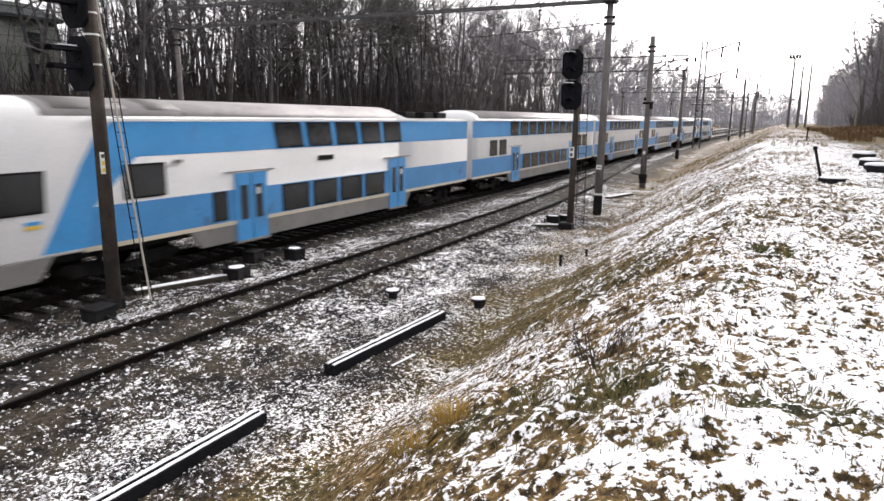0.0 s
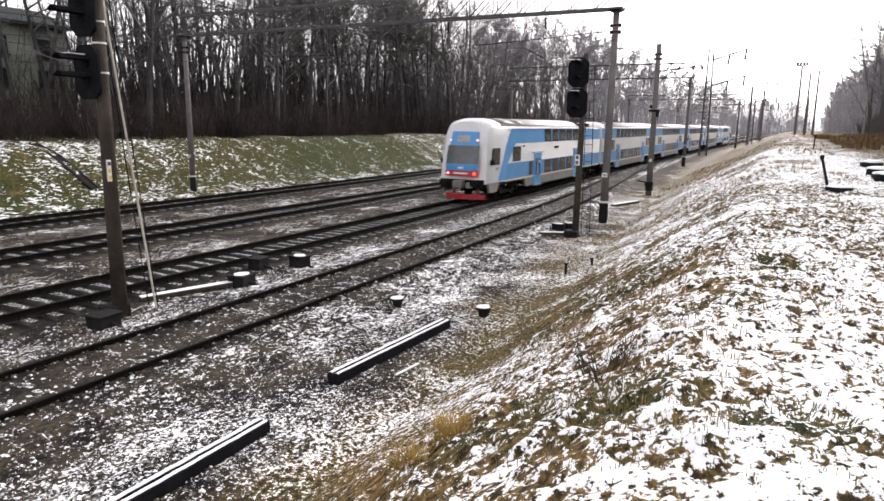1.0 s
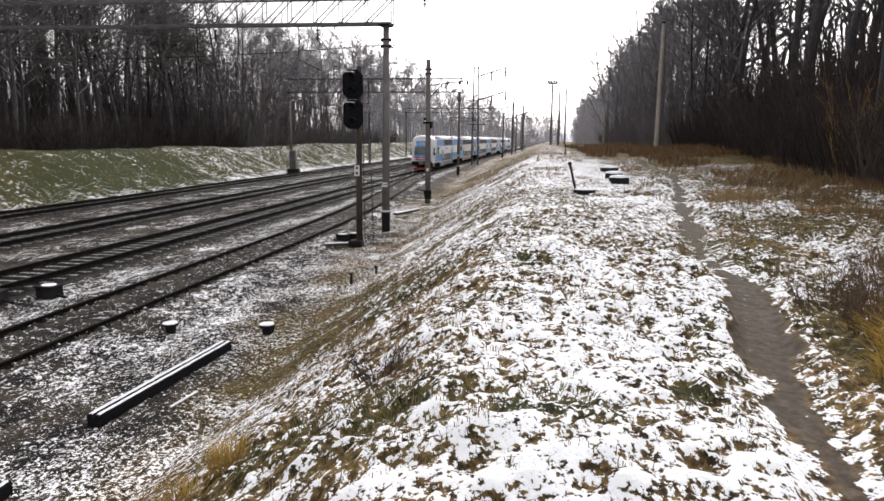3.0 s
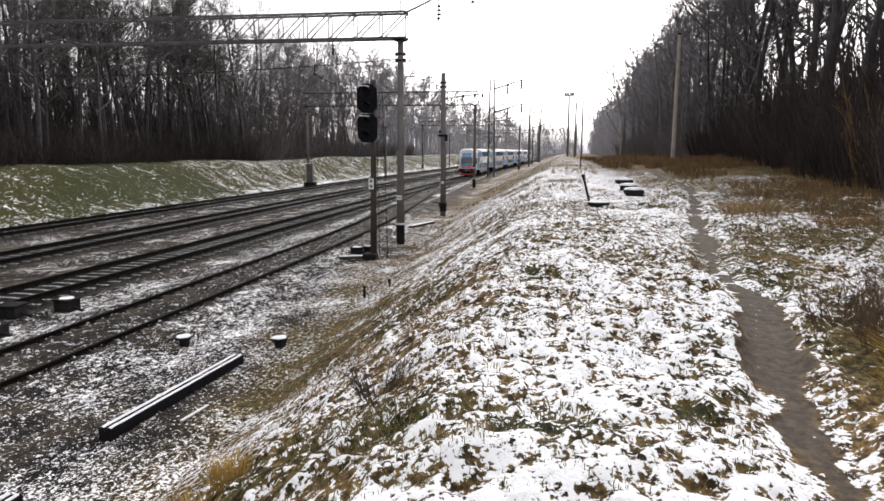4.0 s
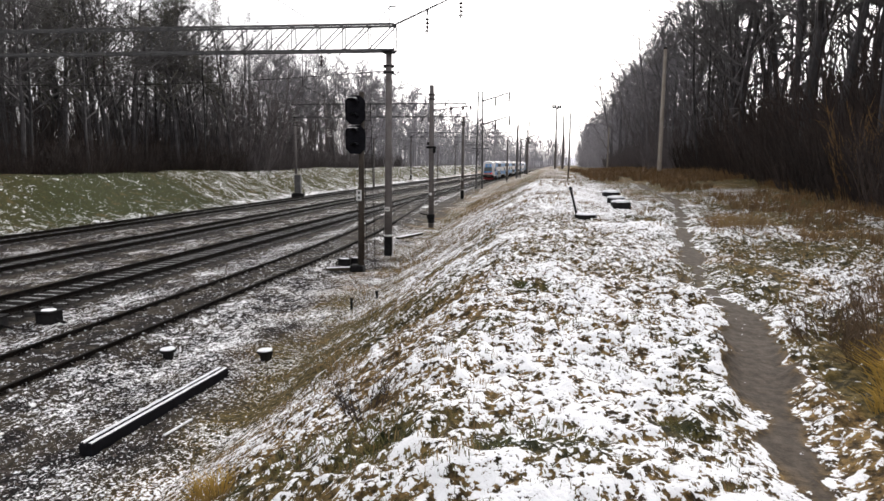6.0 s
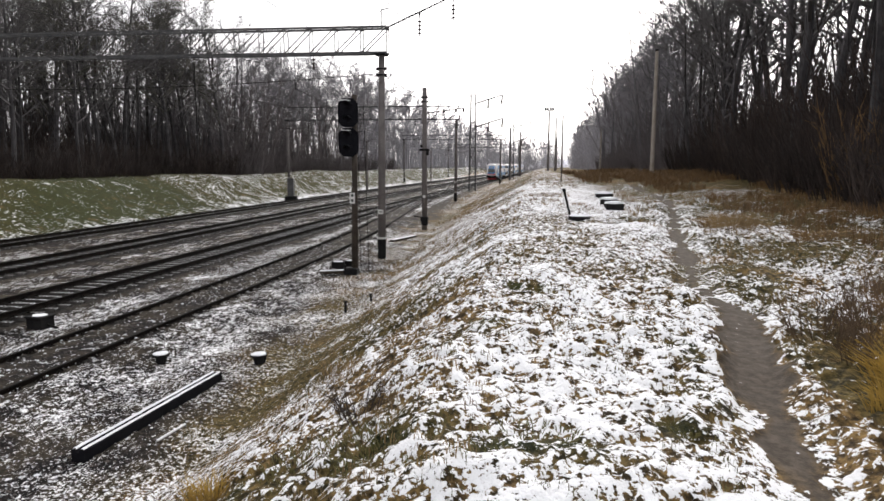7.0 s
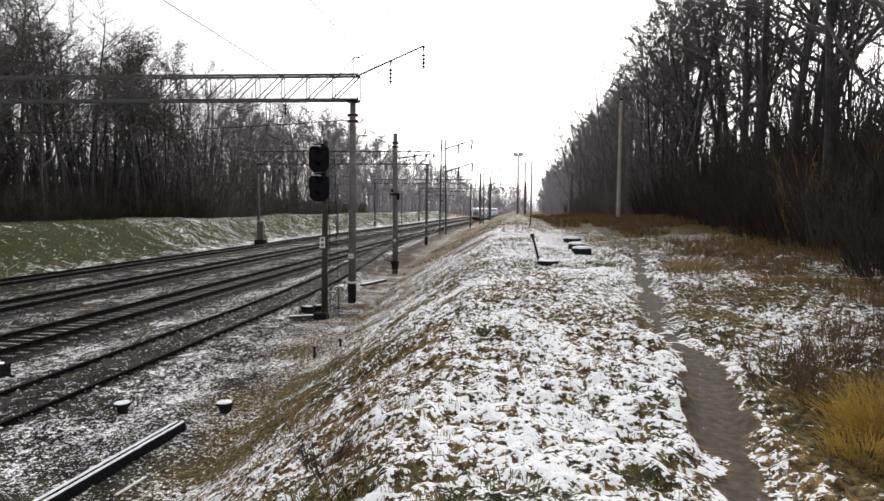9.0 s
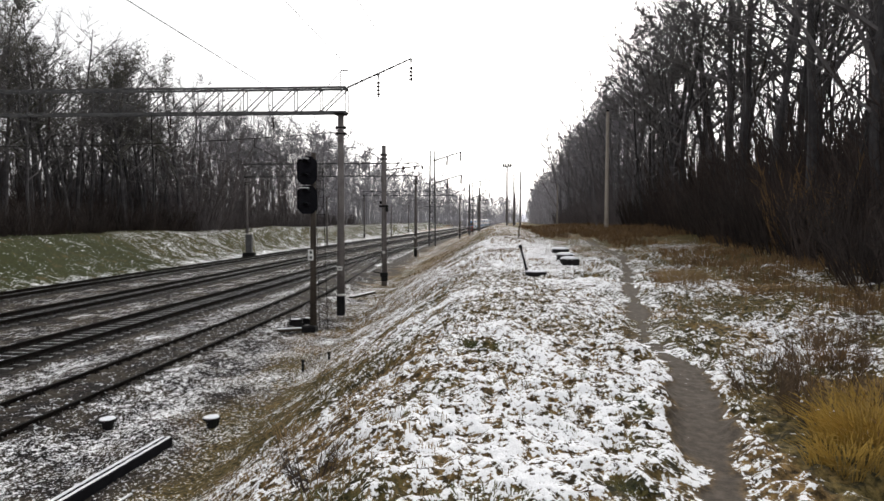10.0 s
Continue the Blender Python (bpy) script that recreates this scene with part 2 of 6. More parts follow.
def thing(name, m, label, category, group="", kind=""):
    ob = new(name)
    ob.matrix_world = m
    return tagged(ob, label, category, group, kind)


def box(bm, c, s, m=None, bevel=0.0):
    """A box of size s round c, turned by m, its edges broken by a bevel."""
    mat = Matrix.Translation(c) @ (m or Matrix()) @ Matrix.Diagonal((*s, 1))
    made = bmesh.ops.create_cube(bm, size=1.0, matrix=mat)["verts"]
    if bevel:
        edges = list({e for v in made for e in v.link_edges})
        bmesh.ops.bevel(bm, geom=edges, offset=bevel, segments=1, affect="EDGES")
    return bm


def rod(bm, p0, p1, r0, r1=None, n=8, caps=True):
    """A tapered bar from p0 to p1."""
    p0, p1 = Vector(p0), Vector(p1)
    r1 = r0 if r1 is None else r1
    d = p1 - p0
    m = Matrix.Translation((p0 + p1) / 2) @ d.to_track_quat("Z", "Y").to_matrix().to_4x4()
    bmesh.ops.create_cone(bm, cap_ends=caps, segments=n, radius1=r0, radius2=r1, depth=d.length, matrix=m)
    return bm


def prism(bm, outline, axis, a, b):
    """An outline of (u, v) drawn out along an axis from a to b: axis 0 takes (y, z), axis 1 takes (x, z), axis 2 takes (x, y)."""
    def at(u, v, w):
        return ((w, u, v), (u, w, v), (u, v, w))[axis]
    lo, hi = [bm.verts.new(at(u, v, a)) for u, v in outline], [bm.verts.new(at(u, v, b)) for u, v in outline]
    n = len(outline)
    for i in range(n):
        bm.faces.new((lo[i], lo[(i + 1) % n], hi[(i + 1) % n], hi[i]))
    bm.faces.new(lo[::-1])
    bm.faces.new(hi)
    bmesh.ops.recalc_face_normals(bm, faces=bm.faces)
    return bm


def soup(name, verts, faces):
    me = bpy.data.meshes.new(name)
    me.from_pydata(verts, [], faces)
    me.update()
    return me


def B():
    return bmesh.new()


# ---- the lie of the land ----
def lattice_noise(x, y, cell, seed):
    """Smooth random heights on a square lattice, 0 to 1."""
    u, v = x / cell, y / cell
    i, j = np.floor(u).astype(np.int64), np.floor(v).astype(np.int64)
    fu, fv = u - i, v - j
    fu, fv = fu * fu * (3 - 2 * fu), fv * fv * (3 - 2 * fv)

    def h(a, b):
        k = (a * 374761393 + b * 668265263 + seed * 1442695041) & 0xFFFFFFFF
        k = ((k ^ (k >> 13)) * 1274126177) & 0xFFFFFFFF
        return ((k ^ (k >> 16)) & 0xFFFF) / 65535.0
    return (h(i, j) * (1 - fu) + h(i + 1, j) * fu) * (1 - fv) + (h(i, j + 1) * (1 - fu) + h(i + 1, j + 1) * fu) * fv


def ease(v):
    v = np.clip(v, 0, 1)
    return v * v * (3 - 2 * v)


def bend(y):
    """How far the line drifts to the right, well down the track."""
    d = np.maximum(np.asarray(y, float) - 95.0, 0.0)
    return 0.0195 * (np.sqrt(d * d + 900.0) - 30.0)


TRACK_B, TRACK_C, TRACK_D, TRACK_A = -15.45, -21.3, -27.9, -10.5


def siding(y):
    return TRACK_A + (TRACK_B - TRACK_A) * ease((np.asarray(y, float) - 24.0) / 72.0)


def toe(y):
    return np.interp(y, (-60, 10, 16, 25, 43, 80, 120, 400), (-4.6, -5.1, -5.8, -6.3, -7.4, -9.3, -10.5, -10.8))


def path_x(y):
    return np.interp(y, (-40, 0, 4.1, 5, 5.8, 7.4, 8.3, 10, 12.8, 16, 20, 22.3, 28, 40, 60), (-1.5, 0.95, 1.42, 1.5, 1.65, 2.02, 2.12, 2.1, 2.55, 3.0, 3.66, 4.12, 4.9, 5.1, 4.6))


def clumps(x, y):
    """Small tussocks of matted grass, a hand's width across."""
    return 0.07 * (lattice_noise(x, y, 0.095, 81) - 0.5) + 0.045 * (lattice_noise(x, y, 0.055, 82) - 0.5)


def land(x, y):
    """Height of the ground."""
    x, y = np.asarray(x, float), np.asarray(y, float)
    b = bend(y)
    t, top = toe(y), np.interp(y, (-60, 0, 22, 28, 53, 90, 180, 300, 500), (2.4, 2.43, 2.5, 2.66, 3.05, 2.95, 2.3, 1.7, 1.4))
    top = top + 0.045 * np.clip(x - 4.5, 0, 12)
    u = (x - t) / (-0.7 - t)
    rise = 0.45 * ease(u) + 0.55 * np.clip(u, 0, 1)
    near = -0.34 + (top + 0.34) * rise
    formation = -0.3 + 0.0 * x
    old = siding(y) + b
    formation = np.maximum(formation, -0.3 + 0.19 * (1 - ease((np.abs(x - old) - 1.2) / 1.2)) * (1 - ease((y - 60) / 20)))
    for c in (TRACK_B + b, TRACK_C + b, TRACK_D + b, old):
        formation = np.maximum(formation, -0.3 + 0.04 * (1 - ease((np.abs(x - c) - 1.35) / 0.7)))
    formation = formation - 0.3 * np.exp(-((x - b + 31.3) / 0.7) ** 2)
    bank = 3.1 * ease((-31.8 - (x - b)) / 7.6) * (0.93 + 0.14 * lattice_noise(x, y, 9.0, 5))
    h = np.where(x > t, near, np.maximum(formation + bank, -0.8))
    worn = np.exp(-((x - path_x(y)) / 0.26) ** 4) * (y < 45)
    rough = (1 - 0.85 * worn) * np.clip(np.maximum((x - t) / 2.0, (-32.5 - x + b) / 2.0), 0, 1)
    fade = np.clip(30.0 / np.maximum(np.abs(y), 1), 0.15, 1)
    h = h + rough * fade * (0.15 * (lattice_noise(x, y, 0.9, 1) - 0.5) + 0.11 * (lattice_noise(x, y, 0.4, 2) - 0.5) + 0.06 * (lattice_noise(x, y, 0.17, 3) - 0.5))
    h = h + rough * clumps(x, y) * fade
    h = h + (1 - rough) * (1 - 0.8 * worn) * fade * 0.035 * (lattice_noise(x, y, 0.14, 7) - 0.5)
    h = h + rough * 0.25 * (lattice_noise(x, y, 4.0, 4) - 0.5)
    return h - 0.07 * worn


def ground_z(x, y):
    return float(land(np.array([x]), np.array([y]))[0])


def spread(stops):
    """Sample places: stops of (from, step there), steps gliding between."""
    out, v = [stops[0][0]], stops[0][0]
    while v < stops[-1][0]:
        v += float(np.interp(v, [s[0] for s in stops], [s[1] for s in stops]))
        out.append(v)
    return np.array(out)


def build_ground():
    xs = spread([(-900, 160), (-200, 25), (-60, 1.6), (-40, 0.7), (-30, 0.4), (-12, 0.2), (-8, 0.11), (-5.0, 0.075), (-3.2, 0.047), (2.6, 0.047), (4.5, 0.075), (9, 0.2), (16, 0.7), (40, 3), (200, 30), (900, 160)])
    ys = spread([(-300, 80), (-40, 5), (0, 0.4), (3, 0.05), (7, 0.05), (12, 0.09), (22, 0.2), (50, 0.6), (120, 1.6), (300, 6), (600, 60), (2500, 400)])
    X, Y = np.meshgrid(xs, ys)
    Z = land(X, Y)
    nx, ny = len(xs), len(ys)
    co = np.stack([X, Y, Z], -1).reshape(-1, 3)
    idx = np.arange(nx * ny).reshape(ny, nx)
    quads = np.stack([idx[:-1, :-1], idx[:-1, 1:], idx[1:, 1:], idx[1:, :-1]], -1).reshape(-1, 4)
    me = bpy.data.meshes.new("ground")
    me.vertices.add(len(co))
    me.vertices.foreach_set("co", co.ravel())
    me.loops.add(quads.size)
    me.loops.foreach_set("vertex_index", quads.ravel())
    me.polygons.add(len(quads))
    me.polygons.foreach_set("loop_start", np.arange(0, quads.size, 4))
    me.update(calc_edges=True)
    x, y = X.ravel(), Y.ravel()
    t, b = toe(y), bend(y)
    gravel = ease((t - 0.1 - x + 2.4 * (lattice_noise(x, y, 1.1, 61) - 0.62)) / 1.5) * ease((x - b + 32.0) / 0.8)
    big = lattice_noise(x, y, 1.3, 11) * 0.6 + lattice_noise(x, y, 0.5, 12) * 0.4
    edge = np.interp(y, (3, 4.4, 5.4, 7, 9.8, 16, 30), (0.1, 0.13, 0.19, 0.21, 0.13, 0.13, 0.16)) + 0.16 * (lattice_noise(x, y, 0.16, 14) - 0.5) + 0.26 * (lattice_noise(x, y, 0.45, 13) - 0.5)
    path = (1 - ease((np.abs(x - path_x(y)) - edge + 0.06) / 0.12)) * ease((48 - y) / 12)
    # brown on the mound's slope, nearly closed snow on its crown, thin beyond the path
    cover = np.full_like(x, 0.53)
    slope = ease((x - t + 0.6) / 1.2) * (1 - ease((x + 1.9) / 1.6))
    cover = cover + 0.05 * ease((x + 2.8) / 2.2) * (1 - ease((x - path_x(y) + 0.1) / 1.0))
    cover = cover - slope * (0.005 + 0.2 * (lattice_noise(x, y, 0.5, 73) - 0.5)) - 0.07 * ease((x - path_x(y)) / 0.8) - 0.4 * ease((x - 1.75) / 0.6) * ease((8.4 - y) / 2.5) - 0.14 * ease((x - 1.5) / 0.35) * ease((5.6 - y) / 1.0) - 0.075 * ease((x - 2.3) / 0.8) + 0.03 * ease((x - 2.6) / 1.2) * ease((y - 8) / 3) * (1 - ease((y - 20) / 9)) + 0.3 * (lattice_noise(x, y, 2.3, 71) - 0.5) * ease((x - 2.4) / 1.0) - 0.09 * ease((x - 4.2) / 3) - 0.3 * ease((x - 8) / 5)
    cover = cover - 0.25 * ease((y - 26) / 18) * (x > -1) * ease((x - 1) / 3)
    tracks = np.zeros_like(x)
    for c in (TRACK_B + b, TRACK_C + b, TRACK_D + b):
        tracks = np.maximum(tracks, 1 - ease((np.abs(x - c) - 1.2) / 0.5))
    rails = np.zeros_like(x)
    for c, k in ((TRACK_B + b, 1.0), (TRACK_C + b, 1.0), (TRACK_D + b, 1.0), (siding(y) + b, 0.3)):
        rails = np.maximum(rails, k * np.exp(-((np.abs(x - c) - 0.86) / 0.33) ** 2))
    cover = cover - 0.34 * rails - 0.4 * tracks - gravel * (0.15 + 0.09 * ease((-13.0 - x) / 1.0))
    worn = 1 - ease((np.abs(x - siding(y) - b) - 0.75) / 0.3)
    cover = cover - 0.2 * worn
    cover = cover + 0.3 * (big - 0.5) - 0.2 * ease((y - 34) / 25) * (x > t - 3) * (x < 6) + (0.1 * ease((36 - y) / 12) - 0.19) * ease((-31.5 - x + b) / 2)
    cover = cover - 0.3 * ease((-38 - x) / 4)
    green = ease((lattice_noise(x, y, 2.2, 21) - 0.52) / 0.2) * (1 - gravel)
    left_green = ease((lattice_noise(x, y, 11.0, 22) - 0.4) / 0.2) * (x < -31) * (1 - 0.8 * ease((y - 62) / 14))
    cover = cover + 0.02 * ease((y - 62) / 14) * (x < -31)
    cover = cover - 0.13 * left_green - 0.1 * green * (x > -8)
    green = np.where(x < -1.5, green * 0.55, green)
    green = np.where(x > 2.0, np.maximum(green * 0.6, 0.55 * ease((lattice_noise(x, y, 0.9, 75) - 0.3 + 0.2 * ease((8 - y) / 2)) / 0.3)), np.where((x > -1.5) & (y > 7), green * 0.3, green))
    for px, py, rx, ry in ((-1.1, 4.1, 0.75, 0.55), (-0.1, 3.8, 0.55, 0.25), (-0.6, 6.4, 0.3, 0.2), (-2.2, 4.6, 0.6, 0.5), (0.75, 4.3, 0.22, 0.18), (-0.3, 8.6, 0.5, 0.3), (1.05, 5.0, 0.2, 0.5), (1.2, 6.2, 0.18, 0.6)):
        tuft = np.exp(-(((x - px) / rx) ** 2 + ((y - py) / ry) ** 2)) * (0.5 + lattice_noise(x, y, 0.2, 51))
        green, cover = np.maximum(green, 0.8 * tuft), cover - 0.13 * tuft
    green = np.maximum(green, np.maximum(left_green, 0.9 * (x < -31)))
    verge = np.exp(-((x - t + 0.2) / 1.7) ** 2) * (y < 60)
    cover = cover - 0.14 * verge - 0.09 * ease((10 - y) / 5) * ease((-7.2 - x) / 1.0) * gravel
    green = np.maximum(green, 0.5 * verge * ease((lattice_noise(x, y, 1.0, 77) - 0.3) / 0.3))
    soft = ease((x - t) / 1.5) * ease((30 - y) / 12)
    cover = cover + soft * (6.0 * clumps(x, y) - 0.04)
    for px, py, rx, ry in ((0.95, 9.2, 0.35, 0.9), (1.05, 7.6, 0.25, 0.7), (1.3, 11.5, 0.3, 0.8), (-0.9, 7.2, 0.5, 0.4), (-1.3, 9.5, 0.6, 0.8), (-1.6, 6.0, 0.6, 0.5)):
        cover = cover - 0.2 * np.exp(-(((x - px) / rx) ** 2 + ((y - py) / ry) ** 2)) * (0.4 + lattice_noise(x, y, 0.25, 53))
    cover = np.where(path > 0.5, -0.5, cover)
    # oily beds; bands along the rails hold oil and painted shadow; dark ditch strip
    grime_shade = np.maximum(np.maximum(0.9 * tracks, 1.1 * rails), 0.3 * worn) + 0.9 * np.exp(-((x - b + 30.9) / 0.9) ** 4)
    grime_shade = np.clip(grime_shade * (0.75 + 0.5 * lattice_noise(x, y, 1.6, 41)), 0, 1)
    drifts = 0.42 * gravel * ease((-5.5 - x) / 4) + 0.75 * ease((-31.3 - x + b) / 1.0)
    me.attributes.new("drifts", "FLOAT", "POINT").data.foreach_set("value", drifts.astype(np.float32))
    zone = np.stack([gravel, path, green, np.clip(cover, 0, 1)], -1).astype(np.float32)
    att = me.color_attributes.new("zone", "FLOAT_COLOR", "POINT")
    att.data.foreach_set("color", zone.ravel())
    me.attributes.new("grime_shade", "FLOAT", "POINT").data.foreach_set("value", grime_shade.astype(np.float32))
    me.polygons.foreach_set("use_smooth", np.ones(len(quads), bool))
    ob = piece("ground", me, M_GROUND)
    tagged(ob, "rough ground with thin broken snow over grass and gravel", "ground", kind="structure")


build_ground()


# ---- the railway ----
RAIL_PROFILE = [(-0.066, -0.172), (0.066, -0.172), (0.066, -0.16), (0.012, -0.142), (0.012, -0.042), (0.036, -0.03), (0.036, -0.004), (-0.036, -0.004), (-0.036, -0.03), (-0.012, -0.042), (-0.012, -0.142), (-0.066, -0.16)]
SPAN = np.concatenate([np.arange(-30, 100, 4.0), np.arange(100, 470, 8.0)])


def sweep(outline, centre, ys, z0=0.0):
    """A profile drawn along a track's line."""
    verts, faces, n = [], [], len(outline)
    for y in ys:
        cx = float(centre(y))
        verts += [(cx + u, float(y), v + z0) for u, v in outline]
    for k in range(len(ys) - 1):
        for i in range(n):
            j = (i + 1) % n
            faces.append((k * n + i, k * n + j, (k + 1) * n + j, (k + 1) * n + i))
    faces += [tuple(range(n))[::-1], tuple((len(ys) - 1) * n + i for i in range(n))]
    return verts, faces


def sleeper_mesh(name, length, width, height, chamfer):
    bm = B()
    prism(bm, [(-width / 2, -height), (width / 2, -height), (width / 2 - chamfer, 0), (-width / 2 + chamfer, 0)], 0, -length / 2, length / 2)
    me = bpy.data.meshes.new(name)
    bm.to_mesh(me)
    bm.free()
    return me


def railway_track(centre, ys, label, sleeper_material, top, pick, ends=(-28.0, 330.0)):
    track = thing("railway_track", Matrix(), label, "railway track", "parallel tracks")
    for side in (-0.796, 0.796):
        v, f = sweep([(side + a, c) for a, c in RAIL_PROFILE], centre, ys)
        rail = piece("rail", soup("rail", v, f), M_RAIL, track)
        v, f = sweep([(side - 0.03, -0.006), (side + 0.03, -0.006), (side + 0.022, 0.002), (side - 0.022, 0.002)], centre, ys)
        piece("rail_head", soup("rail_head", v, f), M_RAILTOP, rail, "polished running surface")
    mesh = sleeper_mesh("sleeper", 2.65, 0.26, 0.2, 0.035)
    plate = B()
    box(plate, (0, 0, 0), (0.3, 0.17, 0.03))
    for s in (-0.1, 0.1):
        rod(plate, (s, 0.05, 0), (s, 0.05, 0.06), 0.018, n=6)
        rod(plate, (s, -0.05, 0), (s, -0.05, 0.06), 0.018, n=6)
    plate_me = bpy.data.meshes.new("fastening")
    plate.to_mesh(plate_me)
    plate.free()
    rng = random.Random(7)
    rest_v, rest_f = [], []
    tpl = [tuple(v.co) for v in mesh.vertices]
    polys = [tuple(p.vertices) for p in mesh.polygons]
    fast_v, fast_f = [], []
    ftpl = [tuple(v.co) for v in plate_me.vertices]
    fpolys = [tuple(p.vertices) for p in plate_me.polygons]
    y = ends[0]
    while y < ends[1]:
        cx, dz, turn = float(centre(y)), rng.uniform(-0.012, 0.008), radians(rng.uniform(-0.8, 0.8))
        m = Matrix.Translation((cx + rng.uniform(-0.03, 0.03), y, top + dz)) @ Matrix.Rotation(turn, 4, "Z")
        if pick[0] <= y < pick[1]:
            s = piece("sleeper", mesh, sleeper_material, track)
            s.matrix_local = m
        else:
            base = len(rest_v)
            rest_v += [tuple(m @ Vector(c)) for c in tpl]
            rest_f += [tuple(i + base for i in p) for p in polys]
        if -2 < y < 45:
            for side in (-0.796, 0.796):
                base = len(fast_v)
                fast_v += [(cx + side + a, y + b, top + 0.012 + c) for a, b, c in ftpl]
                fast_f += [tuple(i + base for i in p) for p in fpolys]
        y += 0.545 if y < 140 else 0.9
    far = piece("sleeper_rest", soup("sleeper_rest", rest_v, rest_f), sleeper_material, track)
    tagged(far, kind="stuff")
    tagged(piece("rail_fastening", soup("rail_fastening", fast_v, fast_f), M_RAIL, track, "rusty rail fastenings"), kind="stuff")
    return track


def line_b(y):
    return TRACK_B + bend(y)


def line_c(y):
    return TRACK_C + bend(y)


def line_d(y):
    return TRACK_D + bend(y)


def line_a(y):
    return siding(y) + bend(y)


railway_track(line_a, np.concatenate([np.arange(-30, 20, 5.0), np.arange(20, 97, 2.0)]), "old siding track with sunken dark timber sleepers", M_TIMBER, -0.118, (2, 40), (-28, 78))
railway_track(line_b, SPAN, "main track on pale concrete sleepers in snowy ballast", M_SLEEPER, -0.17, (4, 44))
railway_track(line_c, SPAN, "second main track on concrete sleepers, dusted with snow", M_SLEEPER, -0.17, (10, 46))
railway_track(line_d, SPAN, "far track along the foot of the bank", M_SLEEPER, -0.17, (14, 46))


# ---- the double-deck train ----
HALF = 1.4


def roof_outline(top, half=HALF, low=0.98):
    """Cross-section of a carriage body, (x, z)."""
    right = [(half - 0.02, low), (half, low + 0.05), (half, 3.3), (half - 0.05, 3.86)]
    if top > 4.2:
        right += [(half - 0.16, 4.12), (half - 0.42, top - 0.13), (half - 0.85, top - 0.02), (0.3, top)]
    else:
        right += [(half - 0.1, 3.92), (half - 0.3, 3.95), (half - 0.8, 3.97), (0.3, 3.98)]
    return right + [(-x, z) for x, z in right[::-1]]


def loft(name, sections, material, parent, label="", smooth=True):
    """A skin over cross-sections of (y, outline, lean), each vertex pushed along y by its lean."""
    verts, faces, n = [], [], len(sections[0][1])
    for y, outline, lean in sections:
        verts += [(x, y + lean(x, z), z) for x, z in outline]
    for k in range(len(sections) - 1):
        for i in range(n):
            j = (i + 1) % n
            faces.append((k * n + i, k * n + j, (k + 1) * n + j, (k + 1) * n + i))
    faces += [tuple(range(n))[::-1], tuple((len(sections) - 1) * n + i for i in range(n))]
    me = soup(name, verts, faces)
    bm = B()
    bm.from_mesh(me)
    bmesh.ops.recalc_face_normals(bm, faces=bm.faces)
    bm.to_mesh(me)
    bm.free()
    if smooth:
        for p in me.polygons:
            p.use_smooth = len(p.vertices) == 4
    return piece(name, me, material, parent, label)


def still(x, z):
    return 0.0


def side_panel(name, outline, material, parent, side, proud=0.012, label=""):
    """A flat panel on a carriage's side; outline in (y, z)."""
    a, b = (HALF - 0.01, HALF + proud) if side > 0 else (-HALF - proud, -HALF + 0.01)
    return part(name, prism(B(), outline, 0, a, b), material, parent, label)


def skirt(parent, outline, side):
    a, b = (HALF - 0.12, HALF + 0.004) if side > 0 else (-HALF - 0.004, -HALF + 0.12)
    part("skirt", prism(B(), outline, 0, a, b), M_TGREY, parent, "grey lower skirt")


def rect(y0, y1, z0, z1, slant=0.0):
    return [(y0, z0), (y1, z0), (y1 - slant, z1), (y0 - slant, z1)]


def window(y0, y1, z0, z1, parent, side, slant=0.0):
    """A window: a dark rubber frame with the tinted pane set into it."""
    w = side_panel("window", rect(y0, y1, z0, z1, slant), M_TDARK, parent, side, 0.02)
    side_panel("pane", rect(y0 + 0.05, y1 - 0.05, z0 + 0.05, z1 - 0.05, slant * 0.9), M_TGLASS, w, side, 0.026)


def door(y0, y1, parent, side):
    d = side_panel("door", rect(y0, y1, 0.42, 2.4), M_TBLUE, parent, side, 0.03, "sky-blue double passenger door")
    mid, w = (y0 + y1) / 2, (y1 - y0) / 2
    for a in (y0 + 0.18, mid + 0.14):
        side_panel("pane", rect(a, a + w - 0.34, 1.05, 2.05), M_TGLASS, d, side, 0.036)
    side_panel("gap", rect(mid - 0.012, mid + 0.012, 0.44, 2.38), M_TDARK, d, side, 0.036)
    side_panel("notice", rect(mid + 0.2, mid + 0.34, 1.75, 1.95), M_TAGW, d, side, 0.042)
    side_panel("step_lip", rect(y0 - 0.05, y1 + 0.05, 0.38, 0.44), M_TGREY, d, side, 0.09)
    side_panel("rain_strip", rect(y0 - 0.35, y1 + 0.35, 2.44, 2.47), M_TGREY, parent, side, 0.04)


